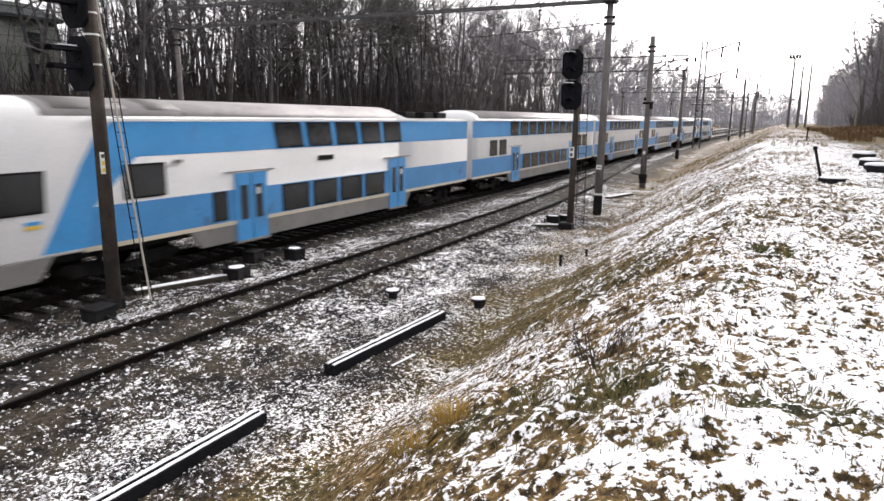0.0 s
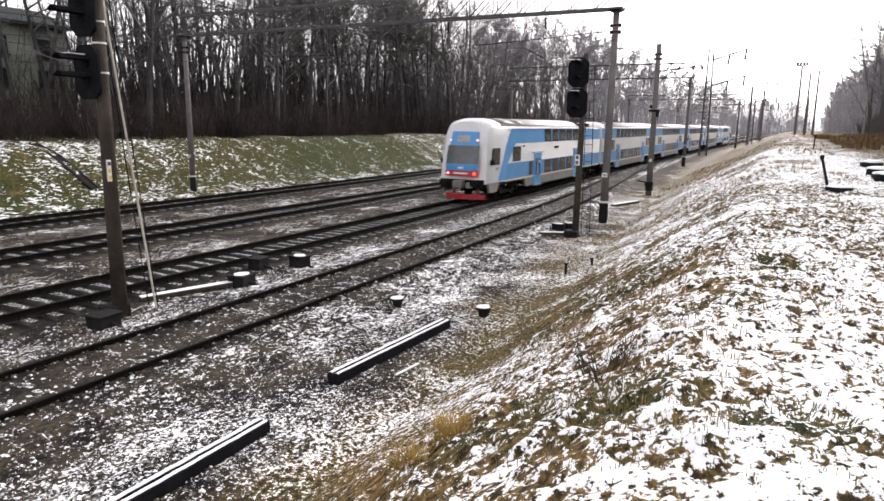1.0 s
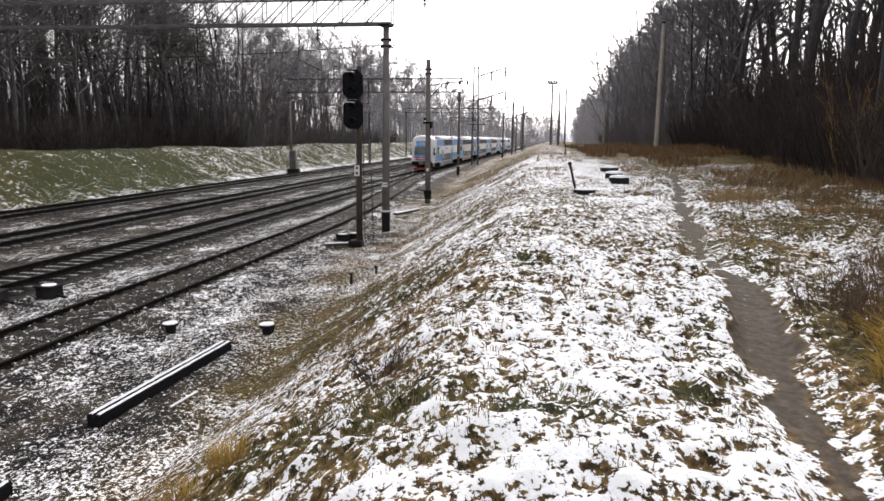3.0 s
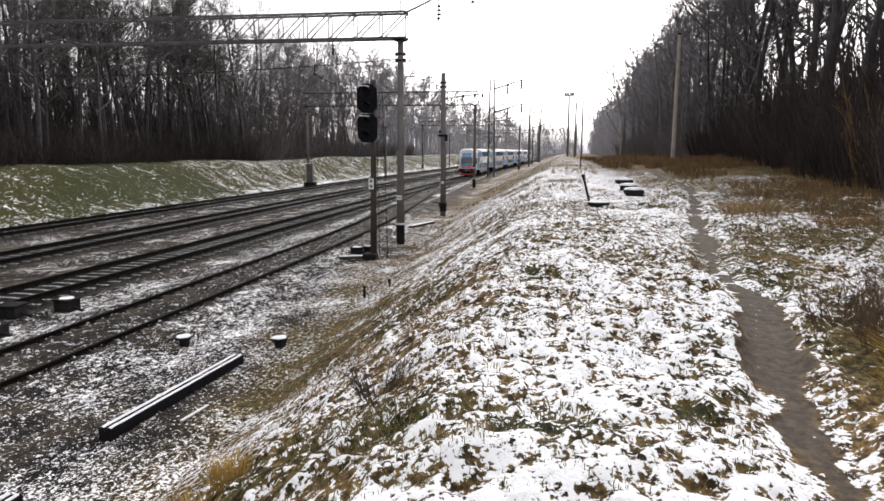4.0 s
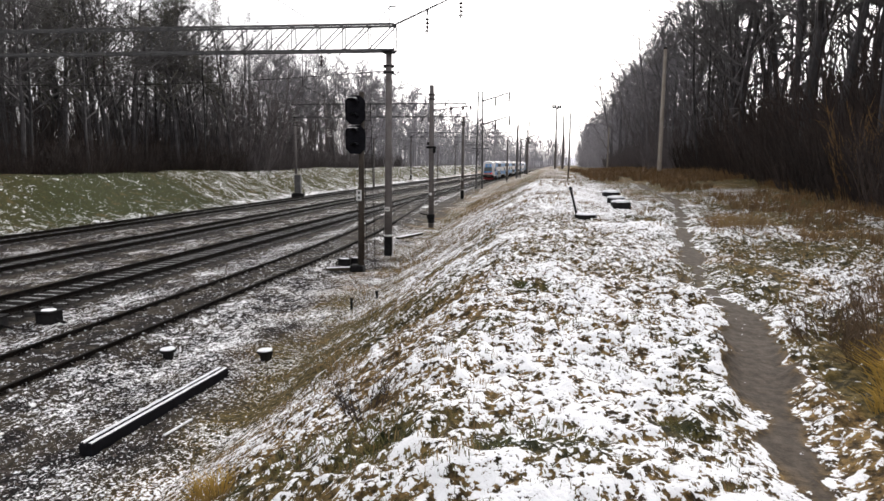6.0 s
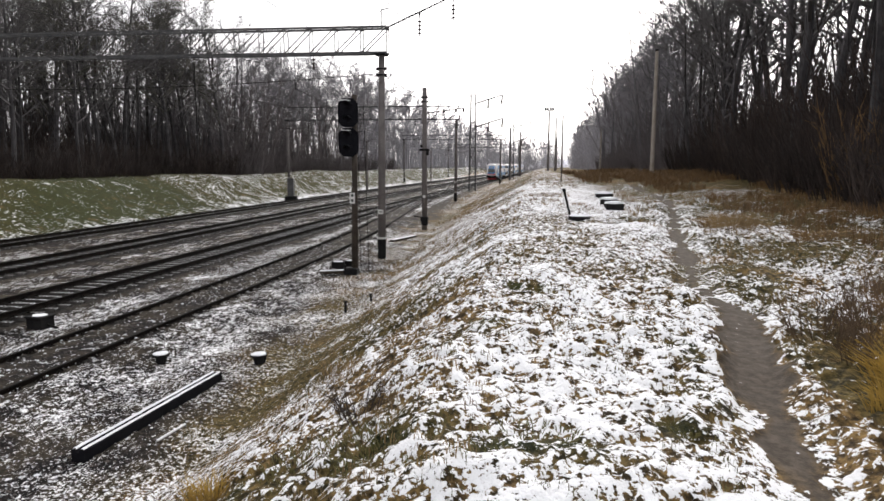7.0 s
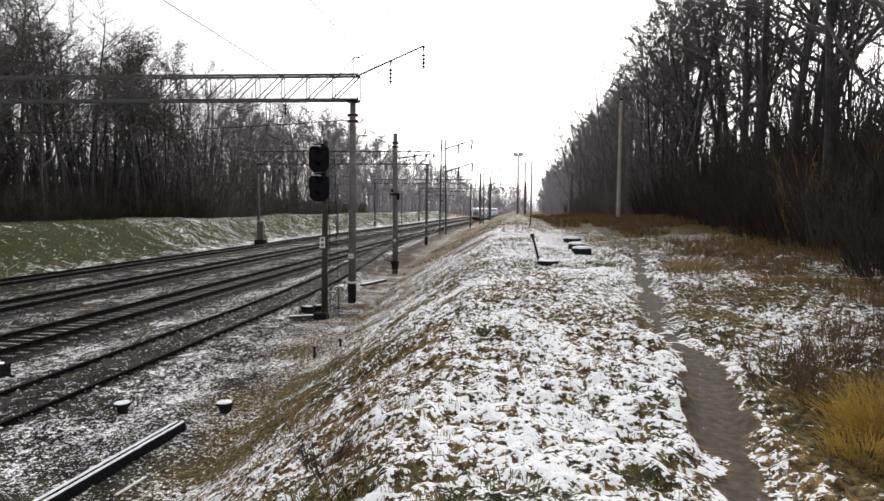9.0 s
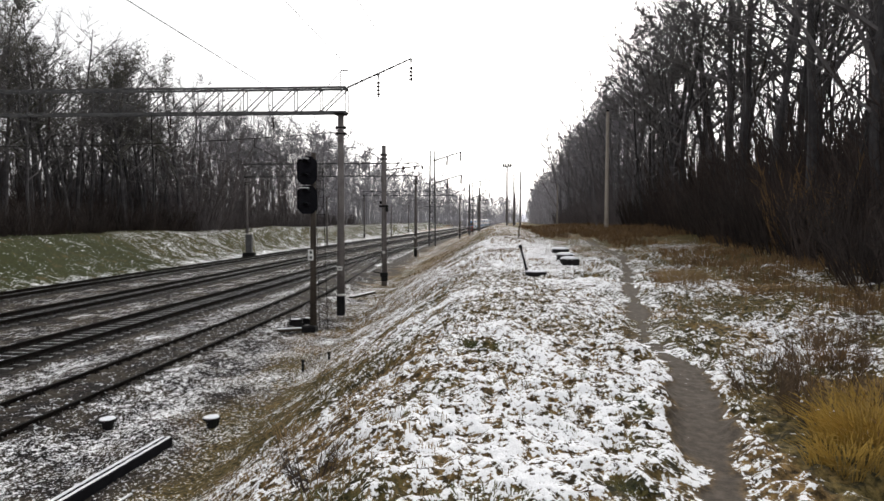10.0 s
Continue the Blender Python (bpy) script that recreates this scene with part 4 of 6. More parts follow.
def plain_pole(x, y, h, r, material, label, floods=False, name="pole"):
    z = ground_z(x, y) - 0.1
    p = thing(name, pose(x, y, z), label, "pole", "line-side poles")
    part("shaft", rod(B(), (0, 0, 0), (0, 0, h), r, r * 0.7, n=14), material, p)
    if floods:
        f = B()
        box(f, (0, 0, h), (3.4, 0.35, 0.35))
        for s in (-1.4, -0.5, 0.5, 1.4):
            box(f, (s, -0.35, h + 0.6), (0.8, 0.6, 1.1), pose(0, 0, 0, 20), bevel=0.08)
        part("floodlight", f, M_GREYSTEEL, p, "cluster of floodlights")
    return p


tall = plain_pole(8.25, 53.8, 9.65, 0.17, M_WOODPOLE, "bare pale wooden pole by the wood's edge", name="wooden_pole")
part("cap", rod(B(), (0, 0, 9.6), (0, 0, 9.72), 0.14, n=12), M_DARK, tall)
plain_pole(11.3, 140.0, 9.4, 0.2, M_WOODPOLE, "bare pale wooden pole before the trees", name="wooden_pole")
plain_pole(1.2, 250.0, 22.3, 0.42, M_CONC, "far tall pole with floodlights", True, "floodlight_mast")
plain_pole(3.6, 235.0, 18.8, 0.36, M_CONC, "far bare concrete pole", name="far_pole")
plain_pole(5.8, 232.0, 19.3, 0.36, M_CONC, "far bare concrete pole", name="far_pole")
plain_pole(5.6, 330.0, 15.7, 0.4, M_CONC, "far bare concrete pole", name="far_pole")
plain_pole(-9.9, 190.0, 14.8, 0.34, M_CONC, "far dark mast beside the main track", name="far_pole")
plain_pole(-8.4, 230.0, 15.3, 0.36, M_CONC, "far mast beside the main track", name="far_pole")
plain_pole(-9.6, 255.0, 13.6, 0.36, M_CONC, "far mast beside the main track", name="far_pole")
plain_pole(-30.2, 110.0, 8.5, 0.16, M_CONC, "concrete mast at the foot of the bank", name="bank_mast")
def bank_cabinet():
    """A grey switch cabinet on a plinth at the foot of the second portal."""
    z = ground_z(-31.0, 77.0)
    c = thing("switch_cabinet", pose(-31.0, 77.0, z), "grey steel cabinet on a dark plinth at the bank's foot", "cabinet")
    part("plinth", box(B(), (0.2, 0, 0.3), (1.5, 0.7, 0.8), bevel=0.04), M_DARK, c)
    body = part("body", box(B(), (0.2, 0, 1.8), (0.75, 0.5, 2.2), bevel=0.03), M_GREYSTEEL, c)
    part("door", box(B(), (0.2, -0.26, 1.8), (0.62, 0.03, 1.9), bevel=0.008), M_GREYSTEEL, body)


bank_cabinet()
plain_pole(-29.8, 172.0, 9.0, 0.17, M_CONC, "concrete mast at the foot of the bank", name="bank_mast")


def signal_head(parent, x, z, w=0.8, h=1.1, gap=0.275, span=(-35, 215), reach=0.5):
    """A two-lens signal head: a black backboard with cut corners, the casing behind, and hoods over the lenses."""
    c, y = 0.2, -0.2
    o = [(x - w / 2 + c, z - h / 2), (x + w / 2 - c, z - h / 2), (x + w / 2, z - h / 2 + c), (x + w / 2, z + h / 2 - c), (x + w / 2 - c, z + h / 2), (x - w / 2 + c, z + h / 2), (x - w / 2, z + h / 2 - c), (x - w / 2, z - h / 2 + c)]
    head = part("signal_head", prism(B(), o, 1, y - 0.04, y), M_BLACK, parent, "black signal head with cut corners")
    b = B()
    box(b, (x, y + 0.1, z), (w * 0.62, 0.2, h * 0.86), bevel=0.05)
    part("casing", b, M_BLACK, head)
    for dz in (-gap, gap):
        lens = part("lens", rod(B(), (x, y - 0.07, z + dz), (x, y - 0.03, z + dz), 0.1, n=16), M_BLACK, head)
        hood = B()
        arc = [radians(span[0] + k * (span[1] - span[0]) / 10) for k in range(11)]
        shell = [(x + math.cos(q) * 0.17, z + dz + math.sin(q) * 0.17) for q in arc] + [(x + math.cos(q) * 0.15, z + dz + math.sin(q) * 0.15) for q in arc[::-1]]
        prism(hood, shell, 1, y - reach, y - 0.02)
        part("hood", hood, M_BLACK, lens)
    top_hood = B()
    box(top_hood, (x - 0.02, y - 0.3, z + gap + 0.175), (0.28, 0.36, 0.018))
    part("snow_cap", top_hood, M_SNOW, head, "strip of snow on the hood")
    return head


def ladder(parent, x, y0, y1, z0, z1, lean):
    l = B()
    for s in (-0.17, 0.17):
        rod(l, (x + s, y0, z0), (x + s * 0.8, y1, z1), 0.013, n=5)
    n = int((z1 - z0) / 0.32)
    for k in range(1, n):
        f = k / n
        y, z = y0 + (y1 - y0) * f, z0 + (z1 - z0) * f
        rod(l, (x - 0.17, y, z), (x + 0.17, y, z), 0.008, n=4)
    return part("ladder", l, M_DARK, parent, "thin steel ladder")


def signal(x, y, top, heads, label, r=0.135, side=-0.25, ladder_at=(0.25, 0.62), plate=True, **hoods):
    z = ground_z(x, y)
    s = thing("railway_signal", pose(x, y, 0), label, "railway signal", "line-side signals")
    post = part("post", rod(B(), (0, 0, z - 0.2), (0.08, 0, top), r, r * 0.72, n=16), M_POST, s, "brown-grey concrete post")
    for p in post.data.polygons:
        p.use_smooth = len(p.vertices) == 4
    for h in heads:
        signal_head(s, side, h, **hoods)
    ladder(s, ladder_at[0], ladder_at[1], 0.16, z, top - 0.4, 0)
    foot = B()
    box(foot, (-0.12, -0.05, z + 0.1), (0.55, 0.5, 0.36), bevel=0.05)
    part("foot", foot, M_DARK, s, "dark block at the post's foot")
    if plate:
        tag = part("tag", box(B(), (-0.02, -r - 0.01, 2.75), (0.2, 0.02, 0.42), bevel=0.004), M_TAGW, s, "white letter plate")
        for k in range(2):
            part("writing", box(B(), (-0.02, -r - 0.024, 2.86 - k * 0.2), (0.1, 0.012, 0.12)), M_INK, tag)
    st = B()
    for h in heads:
        for dz in (-0.3, 0.3):
            box(st, (side / 2, -0.06, h + dz), (abs(side) + 0.3, 0.1, 0.05))
    part("brackets", st, M_DARK, s)
    return s


signal(-7.5, 25.45, 6.75, (6.05, 4.92), "two-headed black railway signal on a brown-grey post", side=-0.12, span=(20, 160), reach=0.42)
near_signal = signal(-13.3, 9.4, 8.6, (6.3, 5.04), "close two-headed railway signal with long hoods", 0.165, -0.1, (-0.1, 0.95), False, gap=0.175, span=(25, 155), reach=0.66)
for h in (5.02, 5.62, 6.05, 6.7):
    part("strap", rod(B(), (0.05, 0, h), (0.05, 0, h + 0.035), 0.15, n=16), M_TAGW, near_signal, "pale strap round the post")
tagy = part("yellow_tag", box(B(), (0.165, -0.1, 3.0), (0.03, 0.1, 0.46), bevel=0.005), M_TAGW, near_signal, "yellow and white warning plate")
for k in range(3):
    part("writing", box(B(), (0.184, -0.1, 3.15 - k * 0.15), (0.012, 0.07, 0.08)), M_TAGY if k else M_INK, tagy)
cab = B()
rod(cab, (0.25, 0.75, -0.25), (0.12, 0.1, 6.6), 0.026, n=6)
part("stay_cable", cab, M_ROPE, near_signal, "pale stay cable")


def wire(name, points, r, sag=0.0, label="thin dark overhead wire", n=10):
    """A wire through its supports, sagging between them."""
    w = tagged(new(name), label, "wire", "overhead wires")
    bm = B()
    for (x0, y0, z0), (x1, y1, z1) in zip(points[:-1], points[1:]):
        last = None
        for k in range(n + 1):
            f = k / n
            p = (x0 + (x1 - x0) * f, y0 + (y1 - y0) * f, z0 + (z1 - z0) * f - 4 * sag * f * (1 - f))
            if last:
                rod(bm, last, p, r, n=4, caps=False)
            last = p
    part("strand", bm, M_WIRE, w)


SUPPORTS = (-25.0, 29.9, 78.2, 142.0, 205.0, 290.0)
for name, line in (("siding", line_a), ("main", line_b), ("second", line_c), ("far", line_d)):
    wire("messenger_wire", [(float(line(y)), y, 8.2 if y > 30 else 8.3) for y in SUPPORTS], 0.01, 1.3)
    wire("contact_wire", [(float(line(y)) + (0.25 if k % 2 else -0.25), y, 6.35) for k, y in enumerate(SUPPORTS)], 0.008, 0.05)
for dx, z, rise in ((1.54, 9.66, 1.24), (3.1, 10.15, 1.45)):
    wire("feeder_wire", [(-7.3 + dx, -25.0, z + rise), (-7.2 + dx, 29.9, z)], 0.012, 0.15)
    wire("feeder_wire", [(-7.2 + dx, 29.9, z), (-11.6 + dx * 1.7, 110.0, z + 3.6), (-9.8 + dx * 1.7, 176.0, z + 3.8), (-9.0 + dx * 1.7, 245.0, z + 4.4)], 0.009, 1.2)
wire("span_wire", [(-7.6, 29.9, 8.15), (-31.9, 29.9, 7.9)], 0.014, 0.35)
wire("earth_wire", [(-10.9, -25.0, 11.7), (-10.75, 29.9, 10.2)], 0.016, 0.1)
wire("line_wire", [(-7.35, 29.9, 8.2), (-7.95, 43.7, 8.6), (-10.4, 78.2, 9.2)], 0.012, 0.25)


# ---- things along the siding ----
def beam(x0, y0, x1, y1, label):
    """A spare grooved sleeper beam lying on the ground, snow along its two upper edges."""
    z = (ground_z(x0, y0) + ground_z(x1, y1)) / 2
    L, a = math.hypot(x1 - x0, y1 - y0), math.degrees(math.atan2(-(x1 - x0), y1 - y0))
    b = thing("spare_beam", pose((x0 + x1) / 2, (y0 + y1) / 2, z - 0.02, 0, 0, a), label, "beam", "spare beams")
    o = [(-0.105, -0.05), (0.105, -0.05), (0.11, 0.19), (0.095, 0.21), (0.03, 0.21), (0.018, 0.165), (-0.022, 0.165), (-0.034, 0.21), (-0.095, 0.21), (-0.11, 0.19)]
    part("body", prism(B(), o, 1, -L / 2, L / 2), M_BLACK, b, "dark tarred beam with a groove")
    rng = random.Random(int(L * 1000))
    for lo, hi in ((-0.098, -0.036), (0.036, 0.092)):
        s = B()
        n = 26
        ring = []
        for k in range(n + 1):
            y = -L / 2 + 0.02 + (L - 0.04) * k / n
            e = rng.uniform(-0.006, 0.006)
            ring.append([s.verts.new(p) for p in ((lo + e, y, 0.208), (lo + e + 0.012, y, 0.228), (hi + e - 0.012, y, 0.23), (hi + e, y, 0.208))])
        for p, q in zip(ring[:-1], ring[1:]):
            for i in range(3):
                s.faces.new((p[i], p[i + 1], q[i + 1], q[i]))
        bmesh.ops.recalc_face_normals(s, faces=s.faces)
        part("snow_strip", s, M_SNOW, b, "strip of lying snow")


beam(-6.76, 8.6, -6.54, 12.36, "dark grooved beam with snow along its top")
beam(-6.52, 2.9, -6.55, 6.72, "dark grooved beam with snow, nearer the bank")


def snow_pad(bm, c, s, n=14, seed=0):
    """A low rounded cushion of snow."""
    rng = random.Random(seed)
    top, rim, foot = [], [], []
    for k in range(n):
        a, w = 2 * math.pi * k / n, rng.uniform(0.9, 1.06)
        top.append(bm.verts.new((c[0] + math.cos(a) * s[0] * 0.4 * w, c[1] + math.sin(a) * s[1] * 0.4 * w, c[2] + s[2])))
        rim.append(bm.verts.new((c[0] + math.cos(a) * s[0] * 0.92 * w, c[1] + math.sin(a) * s[1] * 0.92 * w, c[2] + s[2] * 0.7)))
        foot.append(bm.verts.new((c[0] + math.cos(a) * s[0] * w, c[1] + math.sin(a) * s[1] * w, c[2])))
    bm.faces.new(top)
    for k in range(n):
        j = (k + 1) % n
        bm.faces.new((rim[k], rim[j], top[j], top[k]))
        bm.faces.new((foot[k], foot[j], rim[j], rim[k]))
    bmesh.ops.recalc_face_normals(bm, faces=bm.faces)
    return bm


def stub(x, y, seed, label):
    z = ground_z(x, y)
    s = thing("stub_post", pose(x, y, z, 0, 0, seed * 40), label, "stub post", "stub posts")
    b = B()
    rod(b, (0, 0, -0.1), (0, 0, 0.18), 0.09, 0.13, n=12)
    rod(b, (0, 0, 0.17), (0, 0, 0.22), 0.18, 0.18, n=14)
    rod(b, (0.12, 0.05, -0.05), (0.17, 0.05, 0.2), 0.025, n=6)
    part("body", b, M_DARK, s, "short dark post with a flat head")
    part("snow_cap", snow_pad(B(), (0, 0, 0.218), (0.175, 0.16, 0.03), seed=seed), M_SNOW, s, "cushion of snow")


stub(-6.18, 13.55, 1, "short dark post capped with snow beside the siding")
stub(-8.3, 13.2, 2, "low dark stub capped with snow")


def equipment_box(x, y, size, turn, label, snow=True, seed=3, name="equipment_box"):
    z = ground_z(x, y)
    e = thing(name, pose(x, y, z, 0, 0, turn), label, "box", "track boxes")
    w, d, h = size
    body = part("body", box(B(), (0, 0, h * 0.42), (w, d, h * 0.95), bevel=0.02), M_DARK, e)
    part("lid", box(B(), (0, 0, h * 0.93), (w + 0.06, d + 0.06, 0.05), bevel=0.012), M_DARK, e)
    part("hinge", rod(B(), (-w * 0.4, -d / 2 - 0.02, h * 0.82), (w * 0.4, -d / 2 - 0.02, h * 0.82), 0.014, n=6), M_RAIL, body)
    part("cable_duct", rod(B(), (w / 2 - 0.02, 0, 0.1), (w / 2 + 0.25, 0.05, 0.0), 0.04, n=8), M_DARK, body)
    if snow:
        part("snow_cap", snow_pad(B(), (0, 0, h * 0.955), (w * 0.45, d * 0.42, 0.035), seed=seed), M_SNOW, e, "thin snow on the lid")
    return e


equipment_box(-8.5, 26.4, (0.5, 0.4, 0.3), 10, "dark junction box with snow on its lid by the signal")
equipment_box(-8.1, 26.7, (0.32, 0.32, 0.36), 0, "small dark junction box by the signal", seed=5)
equipment_box(-14.05, 14.6, (0.42, 0.5, 0.34), 8, "dark round-edged point machine box", False)
equipment_box(-13.3, 15.6, (0.5, 0.45, 0.34), -6, "grey-dark box between the tracks with snow")
equipment_box(-13.1, 12.95, (0.5, 0.6, 0.3), 10, "dark box at the end of the snowy plank")
equipment_box(-12.95, 8.75, (0.45, 0.55, 0.3), 5, "dark box at the foot of the close signal", False)


def plank(x0, y0, x1, y1, label, w=0.2):
    z0, z1 = ground_z(x0, y0), ground_z(x1, y1)
    L, a = math.hypot(x1 - x0, y1 - y0), math.degrees(math.atan2(-(x1 - x0), y1 - y0))
    p = thing("plank", pose((x0 + x1) / 2, (y0 + y1) / 2, (z0 + z1) / 2, 0, 0, a), label, "plank")
    h = min(0.12, w * 0.7)
    part("board", box(B(), (0, 0, h / 2), (w, L, h), bevel=w * 0.06), M_TIMBER, p)
    s = B()
    box(s, (0, 0, h + 0.012), (w * 0.92, L * 0.98, 0.028), bevel=w * 0.05)
    part("snow_strip", s, M_SNOW, p, "snow along the plank")


plank(-13.95, 10.4, -13.2, 12.75, "long plank covered with snow beside the main track", 0.22)
plank(-8.55, 36.3, -7.75, 39.0, "pale board with snow lying by the siding", 0.25)
plank(-8.75, 24.85, -7.75, 25.35, "short snowy board at the signal's foot", 0.16)


plank(-6.0, 9.4, -5.92, 10.1, "thin pale lath lying on the gravel", 0.04)
plank(2.1, 19.4, 3.1, 19.0, "thin pale branch lying in the snow", 0.05)


def peg(x, y, h, lean, label):
    z = ground_z(x, y)
    p = thing("peg", pose(x, y, z, lean, lean * 0.6, 0), label, "peg")
    part("stake", box(B(), (0, 0, h / 2 - 0.05), (0.07, 0.06, h + 0.1), bevel=0.01), M_DARK, p)
    part("head", box(B(), (0, 0, h), (0.1, 0.09, 0.05), bevel=0.01), M_DARK, p)


peg(-5.8, 18.7, 0.34, 4, "short dark peg at the mound's foot")
peg(-5.2, 19.4, 0.2, -14, "low dark peg in the grass")
peg(1.05, 45.0, 0.75, 2, "thin dark post on the mound")


def marker():
    """A leaning iron bar set in a round concrete plate."""
    x, y = 0.9, 20.2
    z = ground_z(x, y)
    m = thing("marker_bar", pose(x, y, z), "leaning dark iron bar on a snowy concrete plate", "marker")
    part("plate", rod(B(), (0.1, 0, -0.06), (0.1, 0, 0.12), 0.3, 0.33, n=20), M_DARK, m, "round concrete plate")
    part("snow_cap", snow_pad(B(), (0.1, 0, 0.115), (0.33, 0.33, 0.05), seed=8), M_SNOW, m, "snow on the plate")
    bar = part("bar", rod(B(), (-0.14, 0, 0.0), (-0.38, 0.05, 0.92), 0.034, n=8), M_DARK, m)
    part("clamp", box(B(), (-0.37, 0.05, 0.88), (0.11, 0.1, 0.1), bevel=0.02), M_DARK, bar)


marker()


def block(x, y, s, turn, seed):
    z = ground_z(x, y)
    b = thing("concrete_block", pose(x, y, z, 0, 0, turn), "flat concrete block capped with snow on the mound", "block", "blocks on the mound")
    part("body", box(B(), (0, 0, 0.07), s, bevel=0.03), M_DARK, b)
    part("snow_cap", snow_pad(B(), (0, 0, 0.06 + s[2] / 2), (s[0] * 0.55, s[1] * 0.55, 0.09), seed=seed), M_SNOW, b, "cushion of snow")


block(2.36, 23.8, (0.6, 0.55, 0.3), 6, 31)
block(2.36, 25.5, (0.62, 0.55, 0.32), -8, 32)
block(2.34, 27.4, (0.64, 0.55, 0.34), 3, 33)


def chute():
    """A dark drain chute down the far bank."""
    c = thing("drain_chute", Matrix(), "dark open drain chute down the snowy bank", "drain")
    v, f = [], []
    pts = [(-38.8, 22.9), (-37.0, 23.0), (-35.4, 23.1), (-34.0, 23.2)]
    for x, y in pts:
        z = ground_z(x, y)
        v += [(x, y - 0.3, z + 0.06), (x, y - 0.2, z + 0.08), (x, y - 0.14, z + 0.02), (x, y + 0.14, z + 0.02), (x, y + 0.2, z + 0.08), (x, y + 0.3, z + 0.06), (x, y + 0.28, z - 0.3), (x, y - 0.28, z - 0.3)]
    for k in range(len(pts) - 1):
        for i in range(8):
            j = (i + 1) % 8
            f.append((k * 8 + i, k * 8 + j, k * 8 + 8 + j, k * 8 + 8 + i))
    piece("trough", soup("trough", v, f), M_DARK, c)


chute()


def house():
    """A plastered block behind the trees."""
    h = thing("house", pose(-72.0, 31.0, 2.8, 0, 0, 0), "greenish-grey plastered building behind bare trees", "building")
    part("wall", box(B(), (0, 0, 5.0), (10, 26, 10.4)), M_WALL, h)
    part("roof", prism(B(), [(-5.6, 10.2), (5.6, 10.2), (5.6, 10.5), (0.3, 12.4), (-0.3, 12.4), (-5.6, 10.5)], 1, -13.5, 13.5), M_ROOFD, h)
    for k in range(6):
        for z in (2.2, 5.2, 8.2):
            y = -10.5 + k * 4.2
            w = part("window", box(B(), (5.02, y, z), (0.1, 1.5, 1.7)), M_ROOFD, h)
            part("pane", box(B(), (5.06, y, z), (0.06, 1.3, 1.5)), M_TGLASS, w)
            part("sill", box(B(), (5.14, y, z - 0.9), (0.24, 1.7, 0.08)), M_ROOFD, w)


house()


# ---- trees and undergrowth ----
def tube(verts, faces, pts, radii, n):
    """A thin tapering tube through points."""
    base = len(verts)
    for k, p in enumerate(pts):
        d = (pts[min(k + 1, len(pts) - 1)] - pts[max(k - 1, 0)]).normalized()
        a = d.orthogonal().normalized()
        b = d.cross(a)
        for i in range(n):
            t = 2 * math.pi * i / n
            verts.append(tuple(p + (a * math.cos(t) + b * math.sin(t)) * radii[k]))
    for k in range(len(pts) - 1):
        for i in range(n):
            j = (i + 1) % n
            faces.append((base + k * n + i, base + k * n + j, base + (k + 1) * n + j, base + (k + 1) * n + i))


def blade(verts, faces, p, d, r):
    """A twig's end: a slim three-sided spike."""
    a = d.orthogonal().normalized() * r
    b = d.normalized().cross(a)
    base = len(verts)
    verts += [tuple(p + a), tuple(p - a * 0.5 + b * 0.87), tuple(p + d)]
    faces.append((base, base + 1, base + 2))


def crooked(rng, p, d, length, n, wander, lift):
    pts = [p.copy()]
    d = d.normalized()
    for _ in range(n):
        d = (d + Vector((rng.gauss(0, wander), rng.gauss(0, wander), rng.gauss(0, wander) + lift))).normalized()
        pts.append(pts[-1] + d * (length / n))
    return pts


